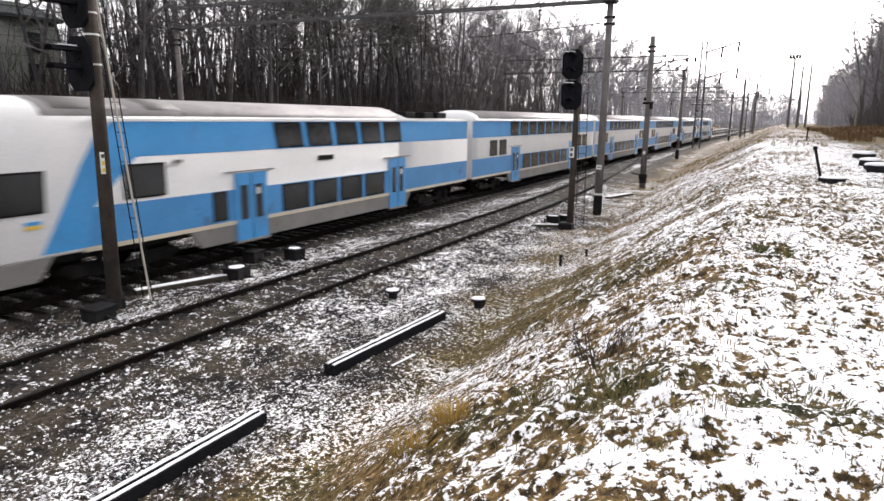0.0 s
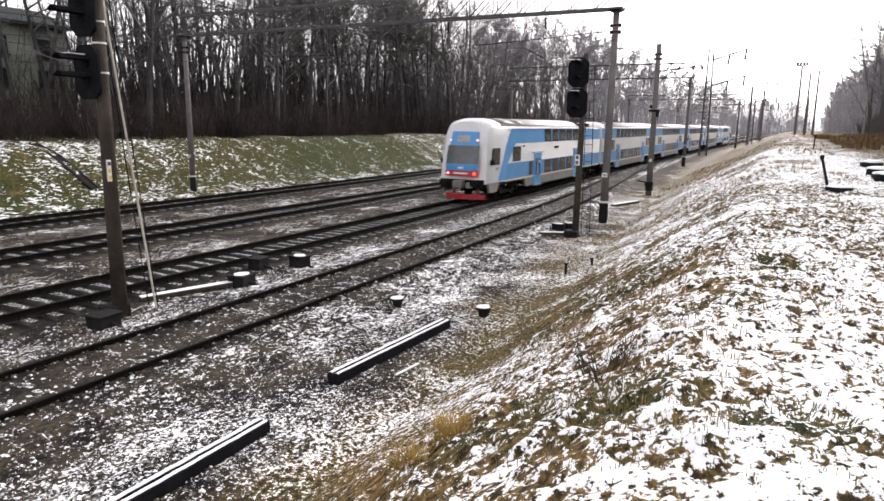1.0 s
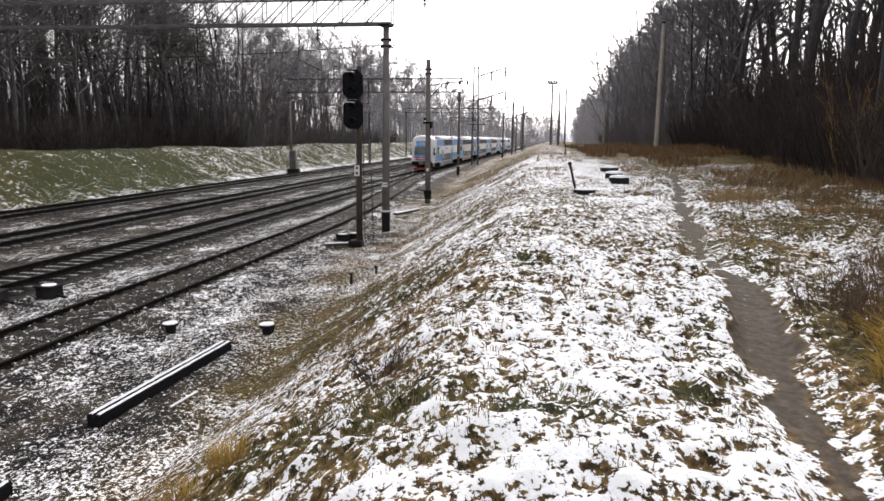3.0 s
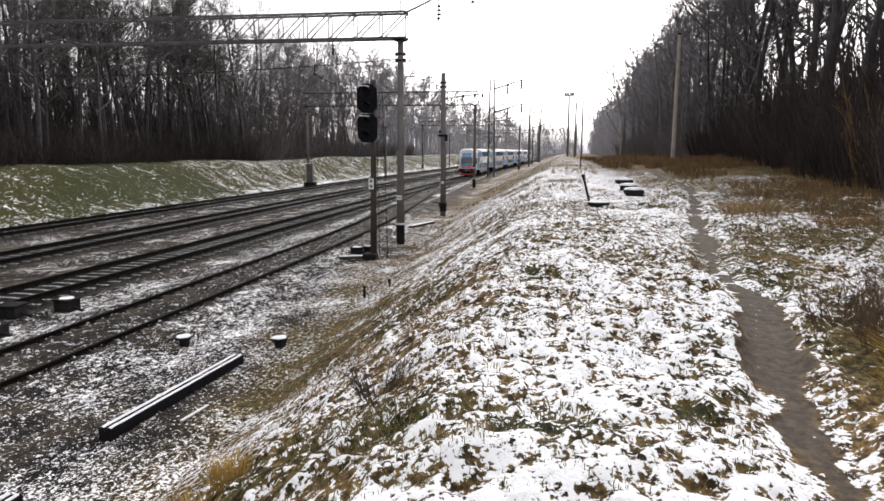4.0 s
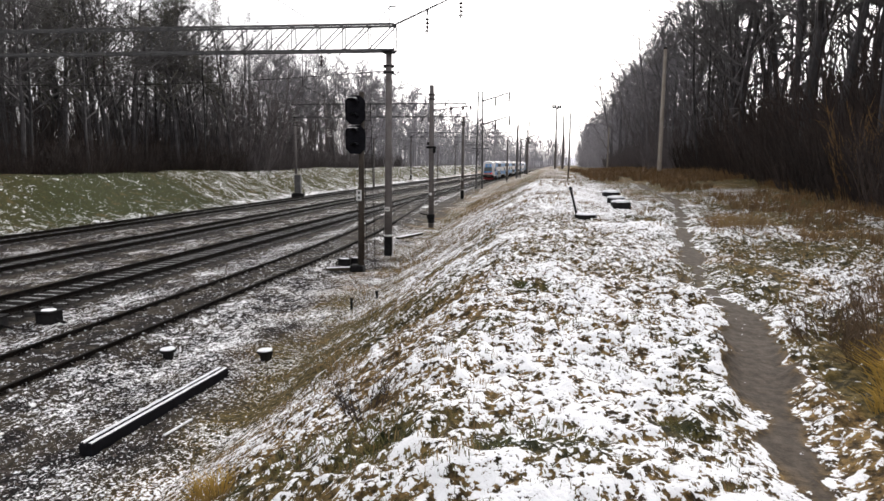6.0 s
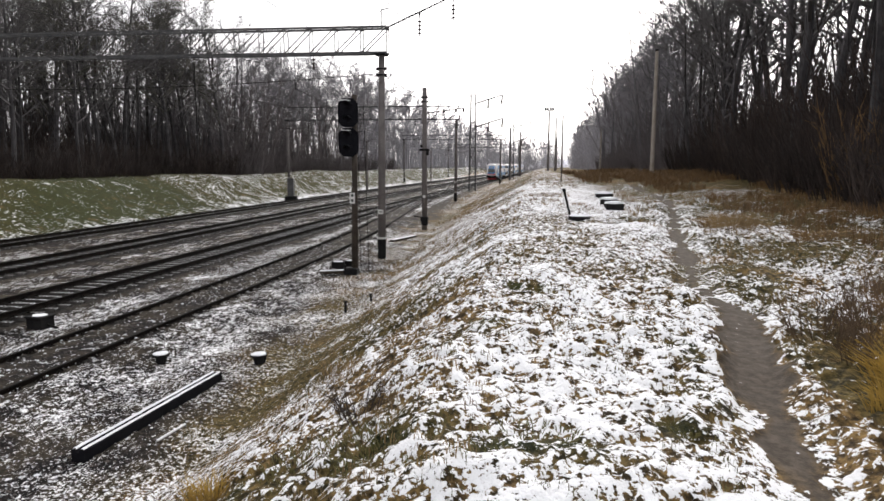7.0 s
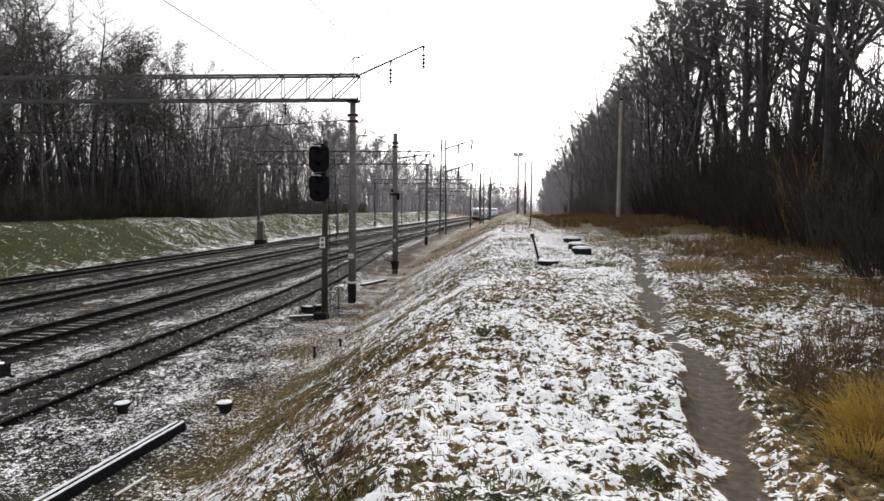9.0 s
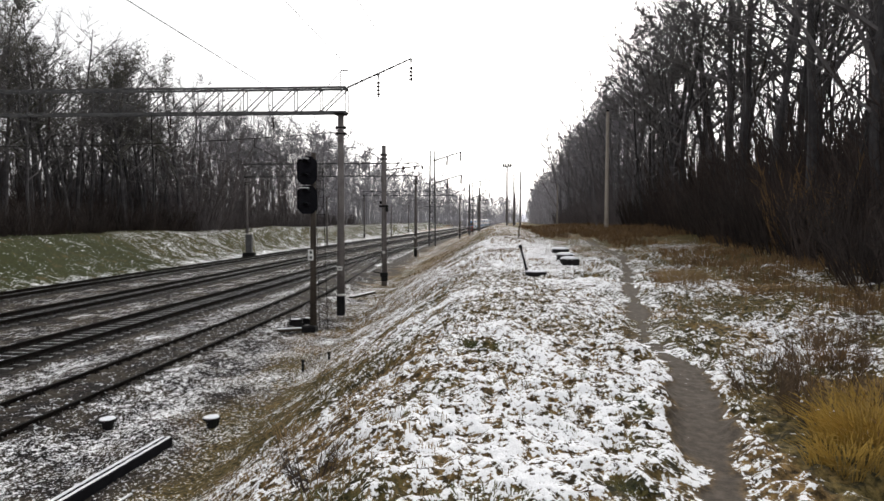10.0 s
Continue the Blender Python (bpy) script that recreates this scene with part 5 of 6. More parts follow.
def tree_meshes(seed, height, girth, limbs, boughs, twigs, crown_from=0.35, spread_=0.34, fat=1.0, leafy=False):
    """A bare tree: a trunk mesh, and a crown mesh of limbs, boughs and twigs."""
    rng = random.Random(seed)
    tv, tf, cv, cf = [], [], [], []
    trunk = crooked(rng, Vector((0, 0, -0.4)), Vector((rng.gauss(0, 0.04), rng.gauss(0, 0.04), 1)), height, 9, 0.045, 0.05)
    radii = [1.3 * girth * (1.25 if k == 0 else 1) * (1 - 0.88 * (k / 9) ** 1.1) for k in range(10)]
    tube(tv, tf, trunk, radii, 7)

    def along(pts, f):
        f *= len(pts) - 1
        i = min(int(f), len(pts) - 2)
        return pts[i].lerp(pts[i + 1], f - i), (pts[i + 1] - pts[i]).normalized()
    tips = []
    for k in range(limbs):
        f = crown_from + (0.98 - crown_from) * (k + rng.random()) / limbs
        p, d = along(trunk, f)
        a = rng.uniform(0, 2 * math.pi)
        up = rng.uniform(0.45, 1.1)
        out = Vector((math.cos(a), math.sin(a), up))
        L = height * spread_ * (1.15 - 0.75 * (f - crown_from) / (1 - crown_from)) * rng.uniform(0.6, 1.1)
        limb = crooked(rng, p, out, L, 5, 0.13, 0.07)
        r0 = radii[min(int(f * 9), 9)] * 0.55 + 0.012
        tube(cv, cf, limb, [r0 * (1 - 0.8 * i / 5) for i in range(6)], 4)
        tips.append((limb, L, r0))
    tips.append((trunk[6:], height * 0.3, radii[7]))
    sub = []
    for k in range(boughs):
        limb, L, r0 = tips[rng.randrange(len(tips))]
        p, d = along(limb, rng.uniform(0.2, 1.0))
        out = d + Vector((rng.gauss(0, 0.7), rng.gauss(0, 0.7), rng.gauss(0.15, 0.5)))
        bough = crooked(rng, p, out, L * rng.uniform(0.25, 0.5) + 0.4, 3, 0.2, 0.06)
        tube(cv, cf, bough[::3] if fat > 2 else [bough[0], bough[1], bough[3]], [0.023 * fat, 0.006 * fat] if fat > 2 else [0.024, 0.017, 0.007], 3)
        sub.append(bough)
    for k in range(twigs):
        bough = sub[rng.randrange(len(sub))]
        p, d = along(bough, rng.uniform(0.1, 1.0))
        out = d + Vector((rng.gauss(0, 0.8), rng.gauss(0, 0.8), rng.gauss(0.2, 0.6)))
        if leafy:
            p = p + Vector((rng.gauss(0, 0.22), rng.gauss(0, 0.22), rng.gauss(0, 0.22)))
            blade(cv, cf, p, out.normalized() * rng.uniform(0.14, 0.34), rng.uniform(0.04, 0.085))
            continue
        blade(cv, cf, p, out.normalized() * rng.uniform(0.35, 1.15) * (0.7 + 0.3 * fat), rng.uniform(0.009, 0.02) * (0.9 * fat if fat > 2 else 1))
    return soup("trunk", tv, tf), soup("crown", cv, cf)


KINDS = [tree_meshes(100 + k, h, g, 15, 130, 2300, c, 0.36) for k, (h, g, c) in enumerate(((21.0, 0.19, 0.32), (19.5, 0.16, 0.3), (22.5, 0.22, 0.36), (18.0, 0.13, 0.25), (20.5, 0.15, 0.34), (17.0, 0.11, 0.22), (21.5, 0.18, 0.4)))]
KINDS += [tree_meshes(120 + k, h, 0.2, 17, 130, 3900, 0.32, 0.4, 1.0, True) for k, h in enumerate((20.5, 19.0))]
FAR_KINDS = [tree_meshes(200 + k, h, 0.2, 10, 40, 460, 0.12, 0.34, 3.6) for k, h in enumerate((19.5, 18.0, 21.0))]


def joined(name, placed, material, label, category):
    """Many alike growths, past those that stand as things of their own, as one field of stuff; placed: mesh and pose."""
    V, F, base, kept = [], [], 0, {}
    for me, m in placed:
        if me.name not in kept:
            co = np.empty(len(me.vertices) * 3)
            me.vertices.foreach_get("co", co)
            kept[me.name] = (co.reshape(-1, 3), [tuple(p.vertices) for p in me.polygons])
        co, polys = kept[me.name]
        mm = np.array(m)
        V += (co @ mm[:3, :3].T + mm[:3, 3]).tolist()
        F += [tuple(i + base for i in p) for p in polys]
        base += len(co)
    tagged(piece(name, soup(name, V, F), material), label, category, kind="stuff")


def haze_paled_at(m):
    """Above 0 for growth far enough down the line to take the colours with haze painted in."""
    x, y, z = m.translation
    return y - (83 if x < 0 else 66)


def tree(kind, m, label, group="bare trees of the wood"):
    trunk, crown = KINDS[kind]
    t = new("tree")
    t.matrix_world = m
    tagged(t, label, "tree", group)
    # trees down the line swap to bark and twigs with painted-in haze
    haze_paled = haze_paled_at(m) > 0
    for name, mesh, material in (("trunk", trunk, M_MIDBARK if haze_paled else M_BARK), ("crown", crown, M_DEADLEAF if kind > 6 else M_MIDTWIG if haze_paled else M_TWIG)):
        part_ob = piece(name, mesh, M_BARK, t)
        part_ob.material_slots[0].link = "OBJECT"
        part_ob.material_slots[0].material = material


def stand(x, y, size, tall=1.0):
    return pose(x, y, ground_z(x, y), 0, 0, rng.uniform(0, 360)) @ Matrix.Diagonal((size, size, size * tall, 1))


rng = random.Random(42)
wood = []
# the wood beyond the bank, thick near its edge
for y0 in np.arange(-8, 150, 3.0):
    for row, x0 in enumerate((-43.0, -46.5, -51.0, -57.0)):
        x, y = x0 + rng.uniform(-1.9, 1.9), float(y0) + rng.uniform(-1.6, 1.6)
        if (y < 4 and row > 1) or (row == 3 and y > 100) or rng.random() < 0.13 or (0.47 < -y / x < 0.68 and rng.random() < (0.85 if row else 0.5)):
            continue
        wood.append((x + float(bend(y)), y, rng.uniform(0.8, 1.0), "tall bare dark tree at the wood's edge" if row == 0 else "tall bare tree in the wood beyond the bank"))
# the wood to the right of the mound
for y0 in np.arange(15, 150, 3.2):
    for row, x0 in enumerate((13.4, 16.5, 20.5)):
        x, y = x0 + rng.uniform(-1.3, 1.5), float(y0) + rng.uniform(-1.6, 1.6)
        if (row == 0 and y < 22) or rng.random() < 0.14:
            continue
        wood.append((x, y, rng.uniform(0.9, 1.08), "tall bare dark tree at the edge of the path's wood" if row == 0 else "bare tree deep in the dark wood"))
wood.sort(key=lambda w: math.hypot(w[0], w[1] - 15) + (25 if "deep" in w[3] else 0))
for x, y, size, label in wood[:240]:
    leafy = x < -38 and 50 < y < 92 and rng.random() < 0.22
    if leafy:
        tree(7 + rng.randrange(2), stand(x, y, rng.uniform(0.92, 1.06)), "broad tree with withered leaves still on its crown")
    else:
        tree(rng.randrange(7), stand(x, y, size), label)
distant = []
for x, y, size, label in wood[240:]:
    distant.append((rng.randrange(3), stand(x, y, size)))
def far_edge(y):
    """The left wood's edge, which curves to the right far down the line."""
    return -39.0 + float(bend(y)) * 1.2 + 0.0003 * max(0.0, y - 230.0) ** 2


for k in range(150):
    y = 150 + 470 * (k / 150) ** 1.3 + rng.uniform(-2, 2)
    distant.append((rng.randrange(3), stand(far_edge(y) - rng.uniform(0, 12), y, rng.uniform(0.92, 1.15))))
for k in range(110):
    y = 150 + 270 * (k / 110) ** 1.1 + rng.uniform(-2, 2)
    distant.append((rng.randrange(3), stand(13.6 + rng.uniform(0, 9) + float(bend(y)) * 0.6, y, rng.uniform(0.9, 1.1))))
joined("distant_trees", [(FAR_KINDS[k][j], m) for k, m in distant for j in (0, 1)], M_FARWOOD, "far bare trees, painted pale for haze, on both sides of the line", "trees")


def sapling_mesh(seed, h):
    rng = random.Random(seed)
    v, f = [], []
    s = crooked(rng, Vector((0, 0, -0.2)), Vector((rng.gauss(0, 0.08), rng.gauss(0, 0.08), 1)), h, 6, 0.06, 0.04)
    tube(v, f, s, [0.065 * (1 - 0.13 * k) for k in range(7)], 4)
    for k in range(16):
        i = rng.randrange(1, 6)
        p = s[i].lerp(s[i + 1], rng.random())
        a = rng.uniform(0, 6.28)
        b = crooked(rng, p, Vector((math.cos(a), math.sin(a), 1.1)), rng.uniform(0.7, 2.0), 2, 0.15, 0.1)
        tube(v, f, b, [0.018, 0.013, 0.006], 3)
    return soup("sapling", v, f)


SAPLINGS = [sapling_mesh(400 + k, h) for k, h in enumerate((9.0, 12.0, 14.0, 7.5))]
young = []
for k in range(170):
    y = rng.uniform(-6, 120)
    if 14 < y < 36 and rng.random() < 0.85:
        continue
    young.append((SAPLINGS[rng.randrange(4)], stand(-41.5 - rng.uniform(0, 16) + float(bend(y)), y, rng.uniform(0.8, 1.2))))
for k in range(260):
    y = 16 + 100 * rng.random() ** 1.2
    young.append((SAPLINGS[rng.randrange(4)], stand(12.6 + rng.uniform(0, 14), y, rng.uniform(0.8, 1.2))))


def stem_mesh(seed, h):
    rng = random.Random(seed)
    v, f = [], []
    for k in range(2):
        s = crooked(rng, Vector((k * 1.3, k * 0.8, -0.2)), Vector((rng.gauss(0, 0.1), rng.gauss(0, 0.1), 1)), h * rng.uniform(0.8, 1.0), 4, 0.06, 0.03)
        tube(v, f, s, [0.2, 0.17, 0.13, 0.09, 0.03], 5)
    return soup("deep_stem", v, f)


POLE_STEMS = [stem_mesh(460 + k, h) for k, h in enumerate((16.0, 19.0, 13.0))]
stems = []
for k in range(420):
    y = rng.uniform(-6, 150)
    if 5 < y < 31 or (y < 60 and rng.random() < 0.45):
        continue
    stems.append((POLE_STEMS[rng.randrange(3)], stand(-58.0 - rng.uniform(0, 26) + float(bend(y)), y, rng.uniform(0.8, 1.2))))
for k in range(170):
    y = rng.uniform(15, 140)
    stems.append((POLE_STEMS[rng.randrange(3)], stand(25.0 + rng.uniform(0, 20), y, rng.uniform(0.8, 1.2))))
joined("deep_trunks", [b for b in stems if haze_paled_at(b[1]) <= 0], M_BARK, "dark trunks deep inside the woods", "trunks")
joined("misty_trunks", [b for b in stems if haze_paled_at(b[1]) > 0], M_MIDBARK, "trunks deep inside the woods, painted pale for haze", "trunks")
joined("saplings", [b for b in young if haze_paled_at(b[1]) <= 0], M_BARK, "thin bare saplings between the trees", "saplings")
joined("misty_saplings", [b for b in young if haze_paled_at(b[1]) > 0], M_MIDBARK, "thin saplings between the trees, painted pale for haze", "saplings")


def bush_mesh(seed, height, width, stems, twigs, fine=1.0):
    rng = random.Random(seed)
    v, f = [], []
    shoots = []
    for k in range(stems):
        a, r = rng.uniform(0, 6.28), width * math.sqrt(rng.random()) * 0.6
        p = Vector((math.cos(a) * r, math.sin(a) * r, -0.1))
        s = crooked(rng, p, Vector((math.cos(a) * 0.35, math.sin(a) * 0.35, 1.0)), height * rng.uniform(0.45, 1.0), 3, 0.12, 0.05)
        tube(v, f, s, [0.026 * fine, 0.02 * fine, 0.014 * fine, 0.007 * fine], 3)
        shoots.append(s)
    for k in range(twigs):
        s = shoots[rng.randrange(stems)]
        i = rng.randrange(3)
        p = s[i].lerp(s[i + 1], rng.random())
        d = (s[i + 1] - s[i]).normalized() + Vector((rng.gauss(0, 0.6), rng.gauss(0, 0.6), rng.gauss(0.2, 0.4)))
        blade(v, f, p, d.normalized() * rng.uniform(0.3, 0.9) * (0.4 + 0.6 * fine), rng.uniform(0.011, 0.018) * fine)
    return soup("stems", v, f)


BUSHES = [bush_mesh(300 + k, h, w, 46, 420) for k, (h, w) in enumerate(((3.2, 1.8), (2.6, 1.6), (3.8, 1.9), (2.2, 1.4)))]
SMALL_BUSH = bush_mesh(320, 0.75, 0.5, 11, 110, 0.35)
TALL_THICKET = [bush_mesh(360 + k, h, 3.2, 40, 440, 1.3) for k, h in enumerate((8.5, 10.5, 7.0))]
HAZED_THICKET = [bush_mesh(380 + k, h, 3.4, 9, 400, 1.6) for k, h in enumerate((9.0, 11.0, 7.5))]
THICKET = [bush_mesh(340 + k, h, 2.4, 44, 240) for k, h in enumerate((4.2, 3.4, 5.0))]


def bush(mesh, m, label, group="undergrowth", material=None):
    b = new("bush")
    b.matrix_world = m
    tagged(b, label, "bush", group)
    wood_part = piece("brushwood", mesh, M_BUSH, b)
    wood_part.material_slots[0].link = "OBJECT"
    # brush down the line takes the copy paled for haze
    wood_part.material_slots[0].material = M_MIDBUSH if haze_paled_at(m) > 0 else material or M_BUSH


def brush_line(y):
    """Where the brush begins, right of the path."""
    return float(np.interp(y, (8, 11, 23, 45, 80, 200), (6.4, 6.9, 9.8, 11.6, 11.8, 12.0)))


brush, back = [], []
for y0 in np.arange(-6, 170, 2.0):
    for row, x0 in enumerate((-40.4, -42.4, -45.0)):
        y = float(y0) + rng.uniform(-0.8, 0.8)
        if y < 4 and rng.random() < 0.6:
            continue
        brush.append((rng.randrange(4), x0 + rng.uniform(-0.7, 0.7) + float(bend(y)), y, rng.uniform(0.85, 1.2), "brown leafless brush along the top of the bank"))
for y0 in np.arange(10.5, 150, 1.6):
    for row in range(3):
        y = float(y0) + rng.uniform(-0.6, 0.6)
        grow = 0.62 if y < 15 and row == 0 else 0.8 if y < 20 else 1.0
        brush.append((rng.randrange(4), brush_line(y) + 0.9 + row * 1.7 + rng.uniform(-0.5, 0.6), y, grow * rng.uniform(0.9, 1.25), "brown leafless brush at the wood's edge"))
brush.sort(key=lambda w: math.hypot(w[1], w[2] - 15))
for k, x, y, size, label in brush[:285]:
    bush(BUSHES[k], stand(x, y, size, rng.uniform(0.85, 1.15)), label, "brush at the woods' edges")
for k, x, y, size, label in brush[285:]:
    back.append((BUSHES[k], stand(x, y, size)))
for y0 in np.arange(-4, 150, 4.2):
    for x0 in (-49.0, -55.0):
        back.append((THICKET[rng.randrange(3)], stand(x0 + rng.uniform(-2, 2) + float(bend(y0)), float(y0) + rng.uniform(-1, 1), rng.uniform(0.8, 1.15))))
for y0 in np.concatenate([np.arange(13, 46, 1.7), np.arange(46, 120, 3.2)]):
    for x0 in (13.6, 16.0, 19.5, 24.0):
        grow = 1.45 if y0 < 46 and x0 > 14 else 1.0
        back.append((THICKET[rng.randrange(3)], stand(x0 + rng.uniform(-1.5, 1.5), float(y0) + rng.uniform(-1, 1), grow * rng.uniform(0.9, 1.3))))
for y0 in np.arange(14, 46, 2.2):
    for x0 in (14.6, 18.0):
        back.append((TALL_THICKET[rng.randrange(3)], stand(x0 + rng.uniform(-1, 1.2), float(y0) + rng.uniform(-1, 1), rng.uniform(0.55, 0.75))))
haze = []
for k in range(150):
    y = 84 + 540 * (k / 150) ** 1.5
    (haze if y > 140 else back).append((HAZED_THICKET[k % 3], stand(far_edge(y) - 1.5 - rng.uniform(0, 7), y, rng.uniform(1.3, 1.95))))
    y = 70 + 380 * k / 150
    (haze if y > 140 else back).append((HAZED_THICKET[k % 3], stand(14.5 + rng.uniform(0, 6) + float(bend(y)) * 0.6, y, rng.uniform(1.2, 1.8))))
joined("distant_thicket", haze, M_FARWOOD, "far undergrowth, painted pale for haze, along the woods' edges", "thicket")
for y0 in np.concatenate([np.arange(22, 66, 3.4), np.arange(66, 125, 6.0)]):
    for x0 in (15.2, 18.8, 23.0):
        back.append((TALL_THICKET[rng.randrange(3)], stand(x0 + rng.uniform(-1.4, 1.4), float(y0) + rng.uniform(-1.2, 1.2), rng.uniform(0.75, 0.98))))
for y0 in np.concatenate([np.arange(36, 84, 3.4), np.arange(84, 130, 6.0)]):
    back.append((TALL_THICKET[rng.randrange(3)], stand(-54.0 + rng.uniform(-2.5, 2.5) + float(bend(y0)), float(y0) + rng.uniform(-1.5, 1.5), rng.uniform(0.8, 1.2))))
    back.append((TALL_THICKET[rng.randrange(3)], stand(-61.0 + rng.uniform(-2.5, 2.5) + float(bend(y0)), float(y0) + rng.uniform(-1.5, 1.5), rng.uniform(1.0, 1.4))))
    if y0 > 40:
        back.append((TALL_THICKET[rng.randrange(3)], stand(-47.0 + rng.uniform(-2.5, 2.5) + float(bend(y0)), float(y0) + rng.uniform(-1.5, 1.5), rng.uniform(0.6, 0.9))))
for y0 in np.arange(20, 125, 5.0):
    for x0 in (29.0, 36.0):
        back.append((TALL_THICKET[rng.randrange(3)], stand(x0 + rng.uniform(-2, 2), float(y0) + rng.uniform(-2, 2), rng.uniform(0.9, 1.15))))
    if y0 > 34:
        back.append((TALL_THICKET[rng.randrange(3)], stand(-69.0 + rng.uniform(-2, 2) + float(bend(y0)), float(y0) + rng.uniform(-2, 2), rng.uniform(1.4, 1.8))))
joined("thicket", [b for b in back if haze_paled_at(b[1]) <= 0], M_BUSH, "dense leafless thicket between the trunks", "thicket")
joined("misty_thicket", [b for b in back if haze_paled_at(b[1]) > 0], M_MIDBUSH, "leafless thicket further down the line, painted pale for haze", "thicket")
for x, y, s in ((-1.29, 4.78, 0.62), (-1.42, 4.95, 0.45)):
    bush(SMALL_BUSH, stand(x, y, s), "small dark leafless shrub on the mound's slope", "shrubs on the mound")
for x, y, s in ((6.2, 9.2, 0.4), (6.9, 9.9, 0.5), (7.1, 8.8, 0.45), (7.9, 10.2, 0.55)):
    bush(BUSHES[int(10 * x) % 4], stand(x, y, s), "low brown leafless brush beside the snowy path", "brush at the woods' edges")
for x, y, s in ((2.6, 6.95, 0.85), (2.75, 7.2, 0.9), (2.55, 6.1, 0.8), (2.9, 6.3, 0.9), (3.2, 7.1, 0.9), (3.6, 8.2, 0.8), (4.0, 8.9, 1.0), (4.5, 8.3, 0.9), (6.2, 9.6, 0.9), (5.6, 10.8, 0.8), (7.2, 13.6, 0.9), (6.4, 12.2, 0.8), (8.2, 16.5, 1.0), (6.9, 17.0, 0.8), (5.6, 21.0, 0.9)):
    bush(SMALL_BUSH, stand(x, y, s), "small brown leafless shrub in the snowy grass", "shrubs on the mound", M_WEED)


bush(BUSHES[2], stand(11.4, 26.0, 1.05), "rust-brown shrub holding dead leaves at the wood's edge", "brush at the woods' edges", M_REED)
bush(BUSHES[0], stand(12.2, 24.2, 0.9), "rust-brown shrub holding dead leaves at the wood's edge", "brush at the woods' edges", M_REED)


# ---- grass ----
def grass_field(name, rows, material, label, seed):
    """Many small tufts as one field; rows of (count, x range, y range, blade height, chance field cell, threshold)."""
    rng = np.random.default_rng(seed)
    V, F = [], []
    for count, (xa, xb), (ya, yb), h, cell, thr in rows:
        x, y = rng.uniform(xa, xb, count), ya + (yb - ya) * rng.random(count) ** 1.5
        keep = (lattice_noise(x, y, cell, seed) > thr) & (np.abs(x - path_x(y)) > 0.42) & (x > toe(y) - 0.4)
        x, y = x[keep], y[keep]
        z = land(x, y)
        for px, py, pz in zip(x, y, z):
            n = 7
            for _ in range(n):
                a, tilt, L = rng.uniform(0, 6.28), rng.uniform(0.1, 0.9), h * rng.uniform(0.5, 1.2)
                w = 0.0022 + 0.00016 * py
                ox, oy = px + rng.normal(0, 0.035), py + rng.normal(0, 0.035)
                dx, dy = math.cos(a), math.sin(a)
                i = len(V)
                mx, my, mz = ox + dx * tilt * L * 0.35, oy + dy * tilt * L * 0.35, pz + L * 0.6
                V += [(ox - dy * w, oy + dx * w, pz - 0.02), (ox + dy * w, oy - dx * w, pz - 0.02), (mx + dy * w * 0.8, my - dx * w * 0.8, mz), (mx - dy * w * 0.8, my + dx * w * 0.8, mz),
                      (ox + dx * tilt * L, oy + dy * tilt * L, pz + L * (1 - 0.45 * tilt))]
                F += [(i, i + 1, i + 2), (i, i + 2, i + 3), (i + 3, i + 2, i + 4)]
    ob = piece(name, soup(name, V, F), material)
    tagged(ob, label, "grass", kind="stuff")


grass_field("dry_grass", [(3600, (-6.2, -0.4), (3.5, 30), 0.045, 0.8, 0.52), (500, (-0.8, 2.6), (4, 26), 0.04, 0.9, 0.66), (1500, (2.4, 9.5), (5, 34), 0.17, 1.2, 0.58), (1600, (-8, 2), (24, 70), 0.16, 2.4, 0.45)], M_DRY, "dry straw-coloured grass poking through the snow", 31)
grass_field("green_grass", [(1500, (-5.0, 1.0), (3.2, 14), 0.035, 0.8, 0.68), (600, (2.6, 8), (4, 16), 0.08, 1.2, 0.6)], M_GREEN, "dull green winter grass in patches", 32)
grass_field("brown_reeds", [(3400, (4.8, 12.5), (30, 62), 0.42, 3.0, 0.5), (2200, (2.5, 12), (45, 110), 0.6, 6.0, 0.4), (1500, (6.0, 11), (10, 28), 0.4, 1.6, 0.45), (420, (2.7, 5.5), (4.6, 8.6), 0.26, 0.8, 0.45)], M_REED, "tall brown dead grass before the wood", 33)


def tussock(x, y, h, w, n, seed, label, material):
    rng = random.Random(seed)
    v, f = [], []
    for _ in range(n):
        a, r = rng.uniform(0, 6.28), w * math.sqrt(rng.random())
        L, lean = h * rng.uniform(0.55, 1.1), rng.uniform(0.1, 0.7)
        p = Vector((math.cos(a) * r, math.sin(a) * r, -0.04))
        d = Vector((math.cos(a + rng.gauss(0, 0.6)) * lean, math.sin(a + rng.gauss(0, 0.6)) * lean, 1)).normalized()
        mid = p + d * L * 0.6
        tip = mid + (d + Vector((d.x * 1.4, d.y * 1.4, -0.35))).normalized() * L * 0.45
        tube(v, f, [p, mid, tip], [0.0042, 0.0036, 0.0012], 3)
    t = new("grass_tussock")
    t.matrix_world = pose(x, y, ground_z(x, y))
    tagged(t, label, "grass", "grass tussocks")
    tagged(piece("tuft", soup("tuft", v, f), material, t), kind="stuff")


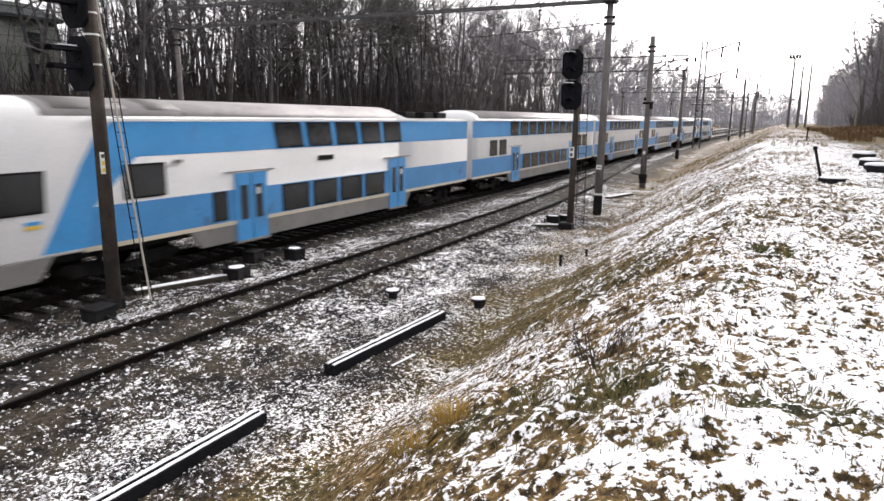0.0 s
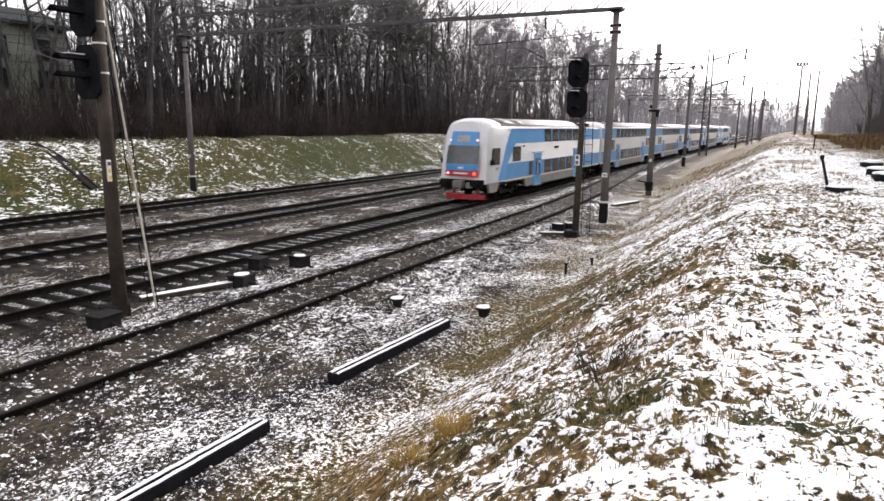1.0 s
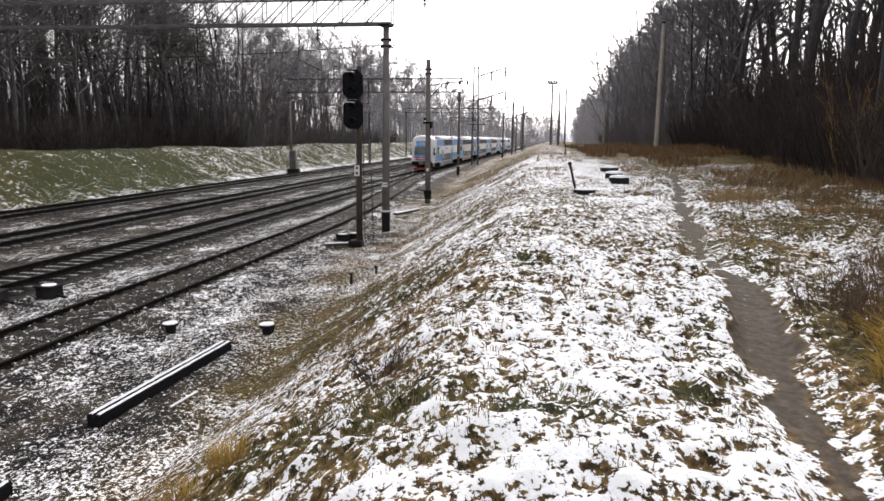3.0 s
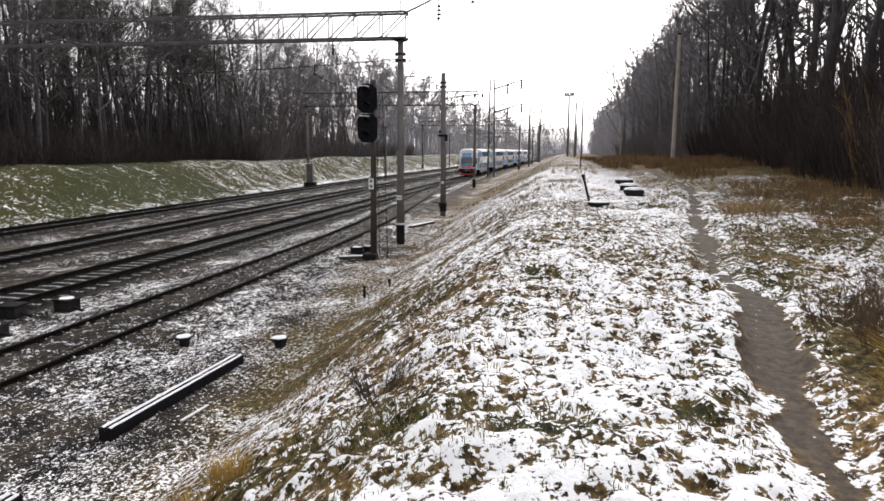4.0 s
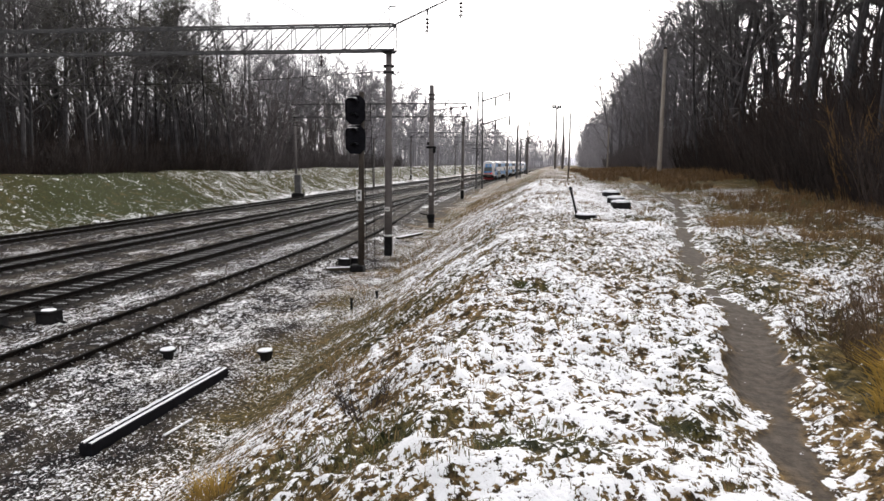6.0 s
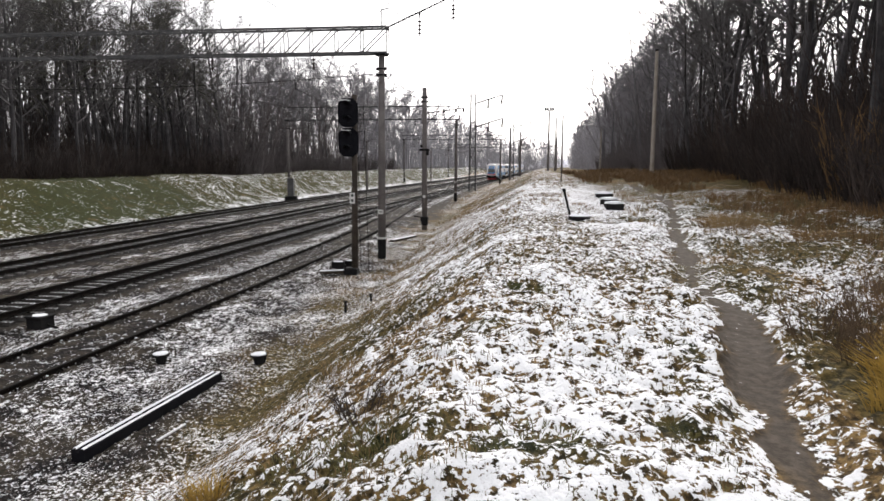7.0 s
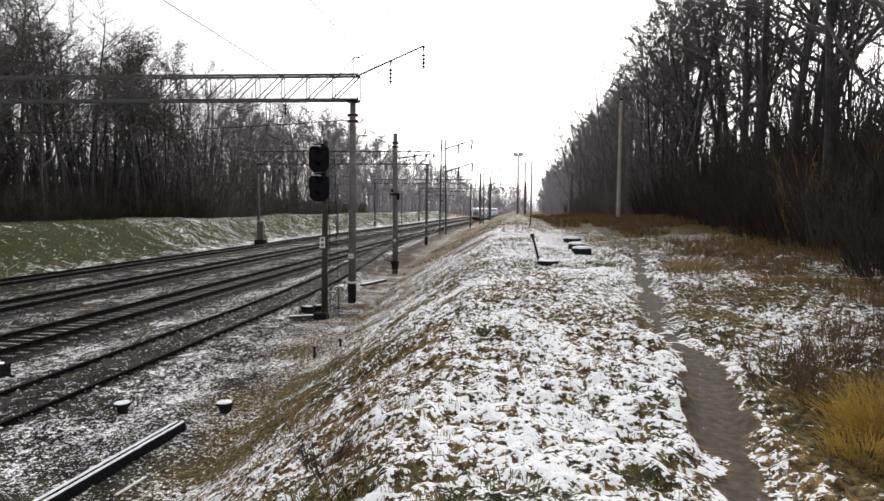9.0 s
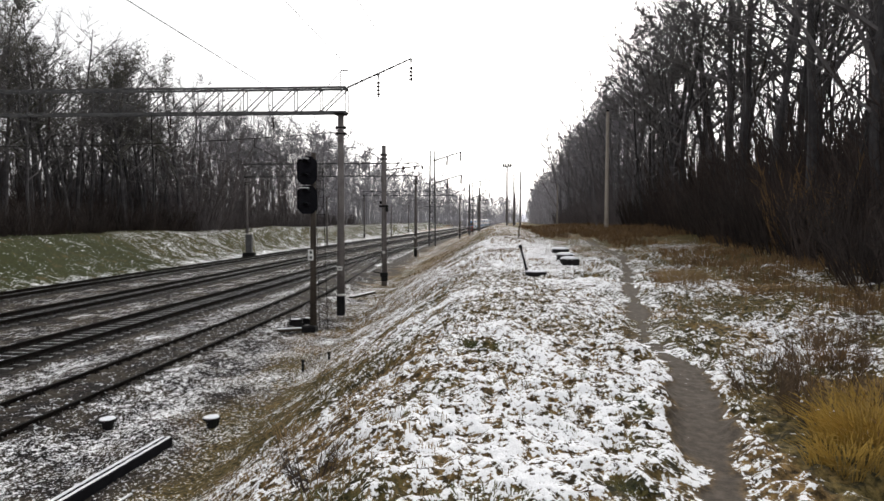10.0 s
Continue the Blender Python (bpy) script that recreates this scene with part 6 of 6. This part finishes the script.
tussock(2.72, 5.3, 0.44, 0.36, 420, 1, "tall golden grass tussock beside the path", M_GOLD)
tussock(3.05, 5.65, 0.48, 0.38, 360, 2, "golden grass tussock beside the path", M_GOLD)
tussock(3.5, 6.2, 0.46, 0.44, 340, 3, "tall golden grass tussock beside the path", M_GOLD)
tussock(2.3, 4.85, 0.24, 0.22, 180, 4, "golden grass tussock beside the path", M_GOLD)
tussock(-2.65, 5.05, 0.24, 0.22, 220, 5, "golden tuft on the mound's slope", M_GOLD)
tussock(-2.9, 4.75, 0.2, 0.2, 150, 6, "golden tuft on the mound's slope", M_GOLD)
tussock(-2.5, 8.2, 0.2, 0.3, 130, 7, "straw-coloured tuft on the mound's slope", M_DRY)
tussock(4.3, 16.4, 0.45, 0.5, 220, 8, "straw-coloured tuft by the path", M_DRY)
tussock(0.8, 4.35, 0.06, 0.14, 110, 10, "low green tuft in the snow of the mound", M_GREEN)
tussock(-0.95, 4.05, 0.05, 0.42, 300, 11, "green grass patch showing through the snow", M_GREEN)
tussock(-1.5, 4.3, 0.05, 0.4, 240, 12, "green grass patch showing through the snow", M_GREEN)
tussock(-0.1, 3.82, 0.045, 0.34, 160, 13, "green grass patch showing through the snow", M_GREEN)
tussock(4.6, 18.0, 0.5, 0.6, 240, 14, "brown dead grass clump by the path", M_REED)
tussock(5.6, 15.0, 0.36, 0.45, 150, 15, "brown dead grass clump by the path", M_REED)
tussock(4.7, 10.2, 0.3, 0.35, 130, 16, "brown dead weeds beside the path", M_REED)
tussock(3.9, 8.3, 0.34, 0.3, 130, 17, "brown dead weeds beside the path", M_REED)
tussock(6.3, 24.0, 0.5, 0.5, 160, 9, "straw-coloured tuft before the wood", M_DRY)


def stones():
    """Loose ballast on the shoulder of the siding."""
    rng = np.random.default_rng(5)
    V, F = [], []
    shape = [(1, 0, 0), (0, 1, 0), (-1, 0, 0), (0, -1, 0), (0, 0, 0.7), (0, 0, -0.6)]
    tri = [(0, 1, 4), (1, 2, 4), (2, 3, 4), (3, 0, 4), (1, 0, 5), (2, 1, 5), (3, 2, 5), (0, 3, 5)]
    x, y = rng.uniform(-14.0, -5.6, 9000), 3.5 + 30 * rng.random(9000) ** 1.6
    z = land(x, y)
    for px, py, pz in zip(x, y, z):
        s = rng.uniform(0.018, 0.05)
        a = rng.uniform(0, 6.28)
        sx, sy, sz = s * rng.uniform(0.7, 1.3), s * rng.uniform(0.7, 1.3), s * rng.uniform(0.6, 1.0)
        i = len(V)
        for u, v, w in shape:
            V.append((px + (u * math.cos(a) - v * math.sin(a)) * sx + rng.normal(0, s * 0.12), py + (u * math.sin(a) + v * math.cos(a)) * sy, pz + 0.01 + w * sz))
        F += [tuple(i + k for k in t) for t in tri]
    tagged(piece("ballast_stones", soup("ballast_stones", V, F), M_STONE), "loose brown-grey ballast stones dusted with snow", "stones", kind="stuff")


stones()


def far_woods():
    """The wood that closes the line in the distance; its glow stands in for haze."""
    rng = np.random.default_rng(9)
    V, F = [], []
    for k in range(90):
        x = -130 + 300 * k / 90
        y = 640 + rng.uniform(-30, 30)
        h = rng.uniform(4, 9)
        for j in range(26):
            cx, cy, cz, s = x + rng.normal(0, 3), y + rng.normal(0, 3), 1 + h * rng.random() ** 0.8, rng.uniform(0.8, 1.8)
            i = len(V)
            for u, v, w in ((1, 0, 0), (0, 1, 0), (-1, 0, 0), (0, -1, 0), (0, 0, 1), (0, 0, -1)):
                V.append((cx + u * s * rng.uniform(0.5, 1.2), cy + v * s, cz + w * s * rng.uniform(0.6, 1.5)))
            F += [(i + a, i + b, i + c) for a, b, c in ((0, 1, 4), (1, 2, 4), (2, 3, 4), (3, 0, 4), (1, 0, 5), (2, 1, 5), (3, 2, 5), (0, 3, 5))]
    tagged(piece("far_woods", soup("far_woods", V, F), M_HAZE), "pale woods closing the line far off, glowing in place of haze", "woods", kind="stuff")


far_woods()

motions()
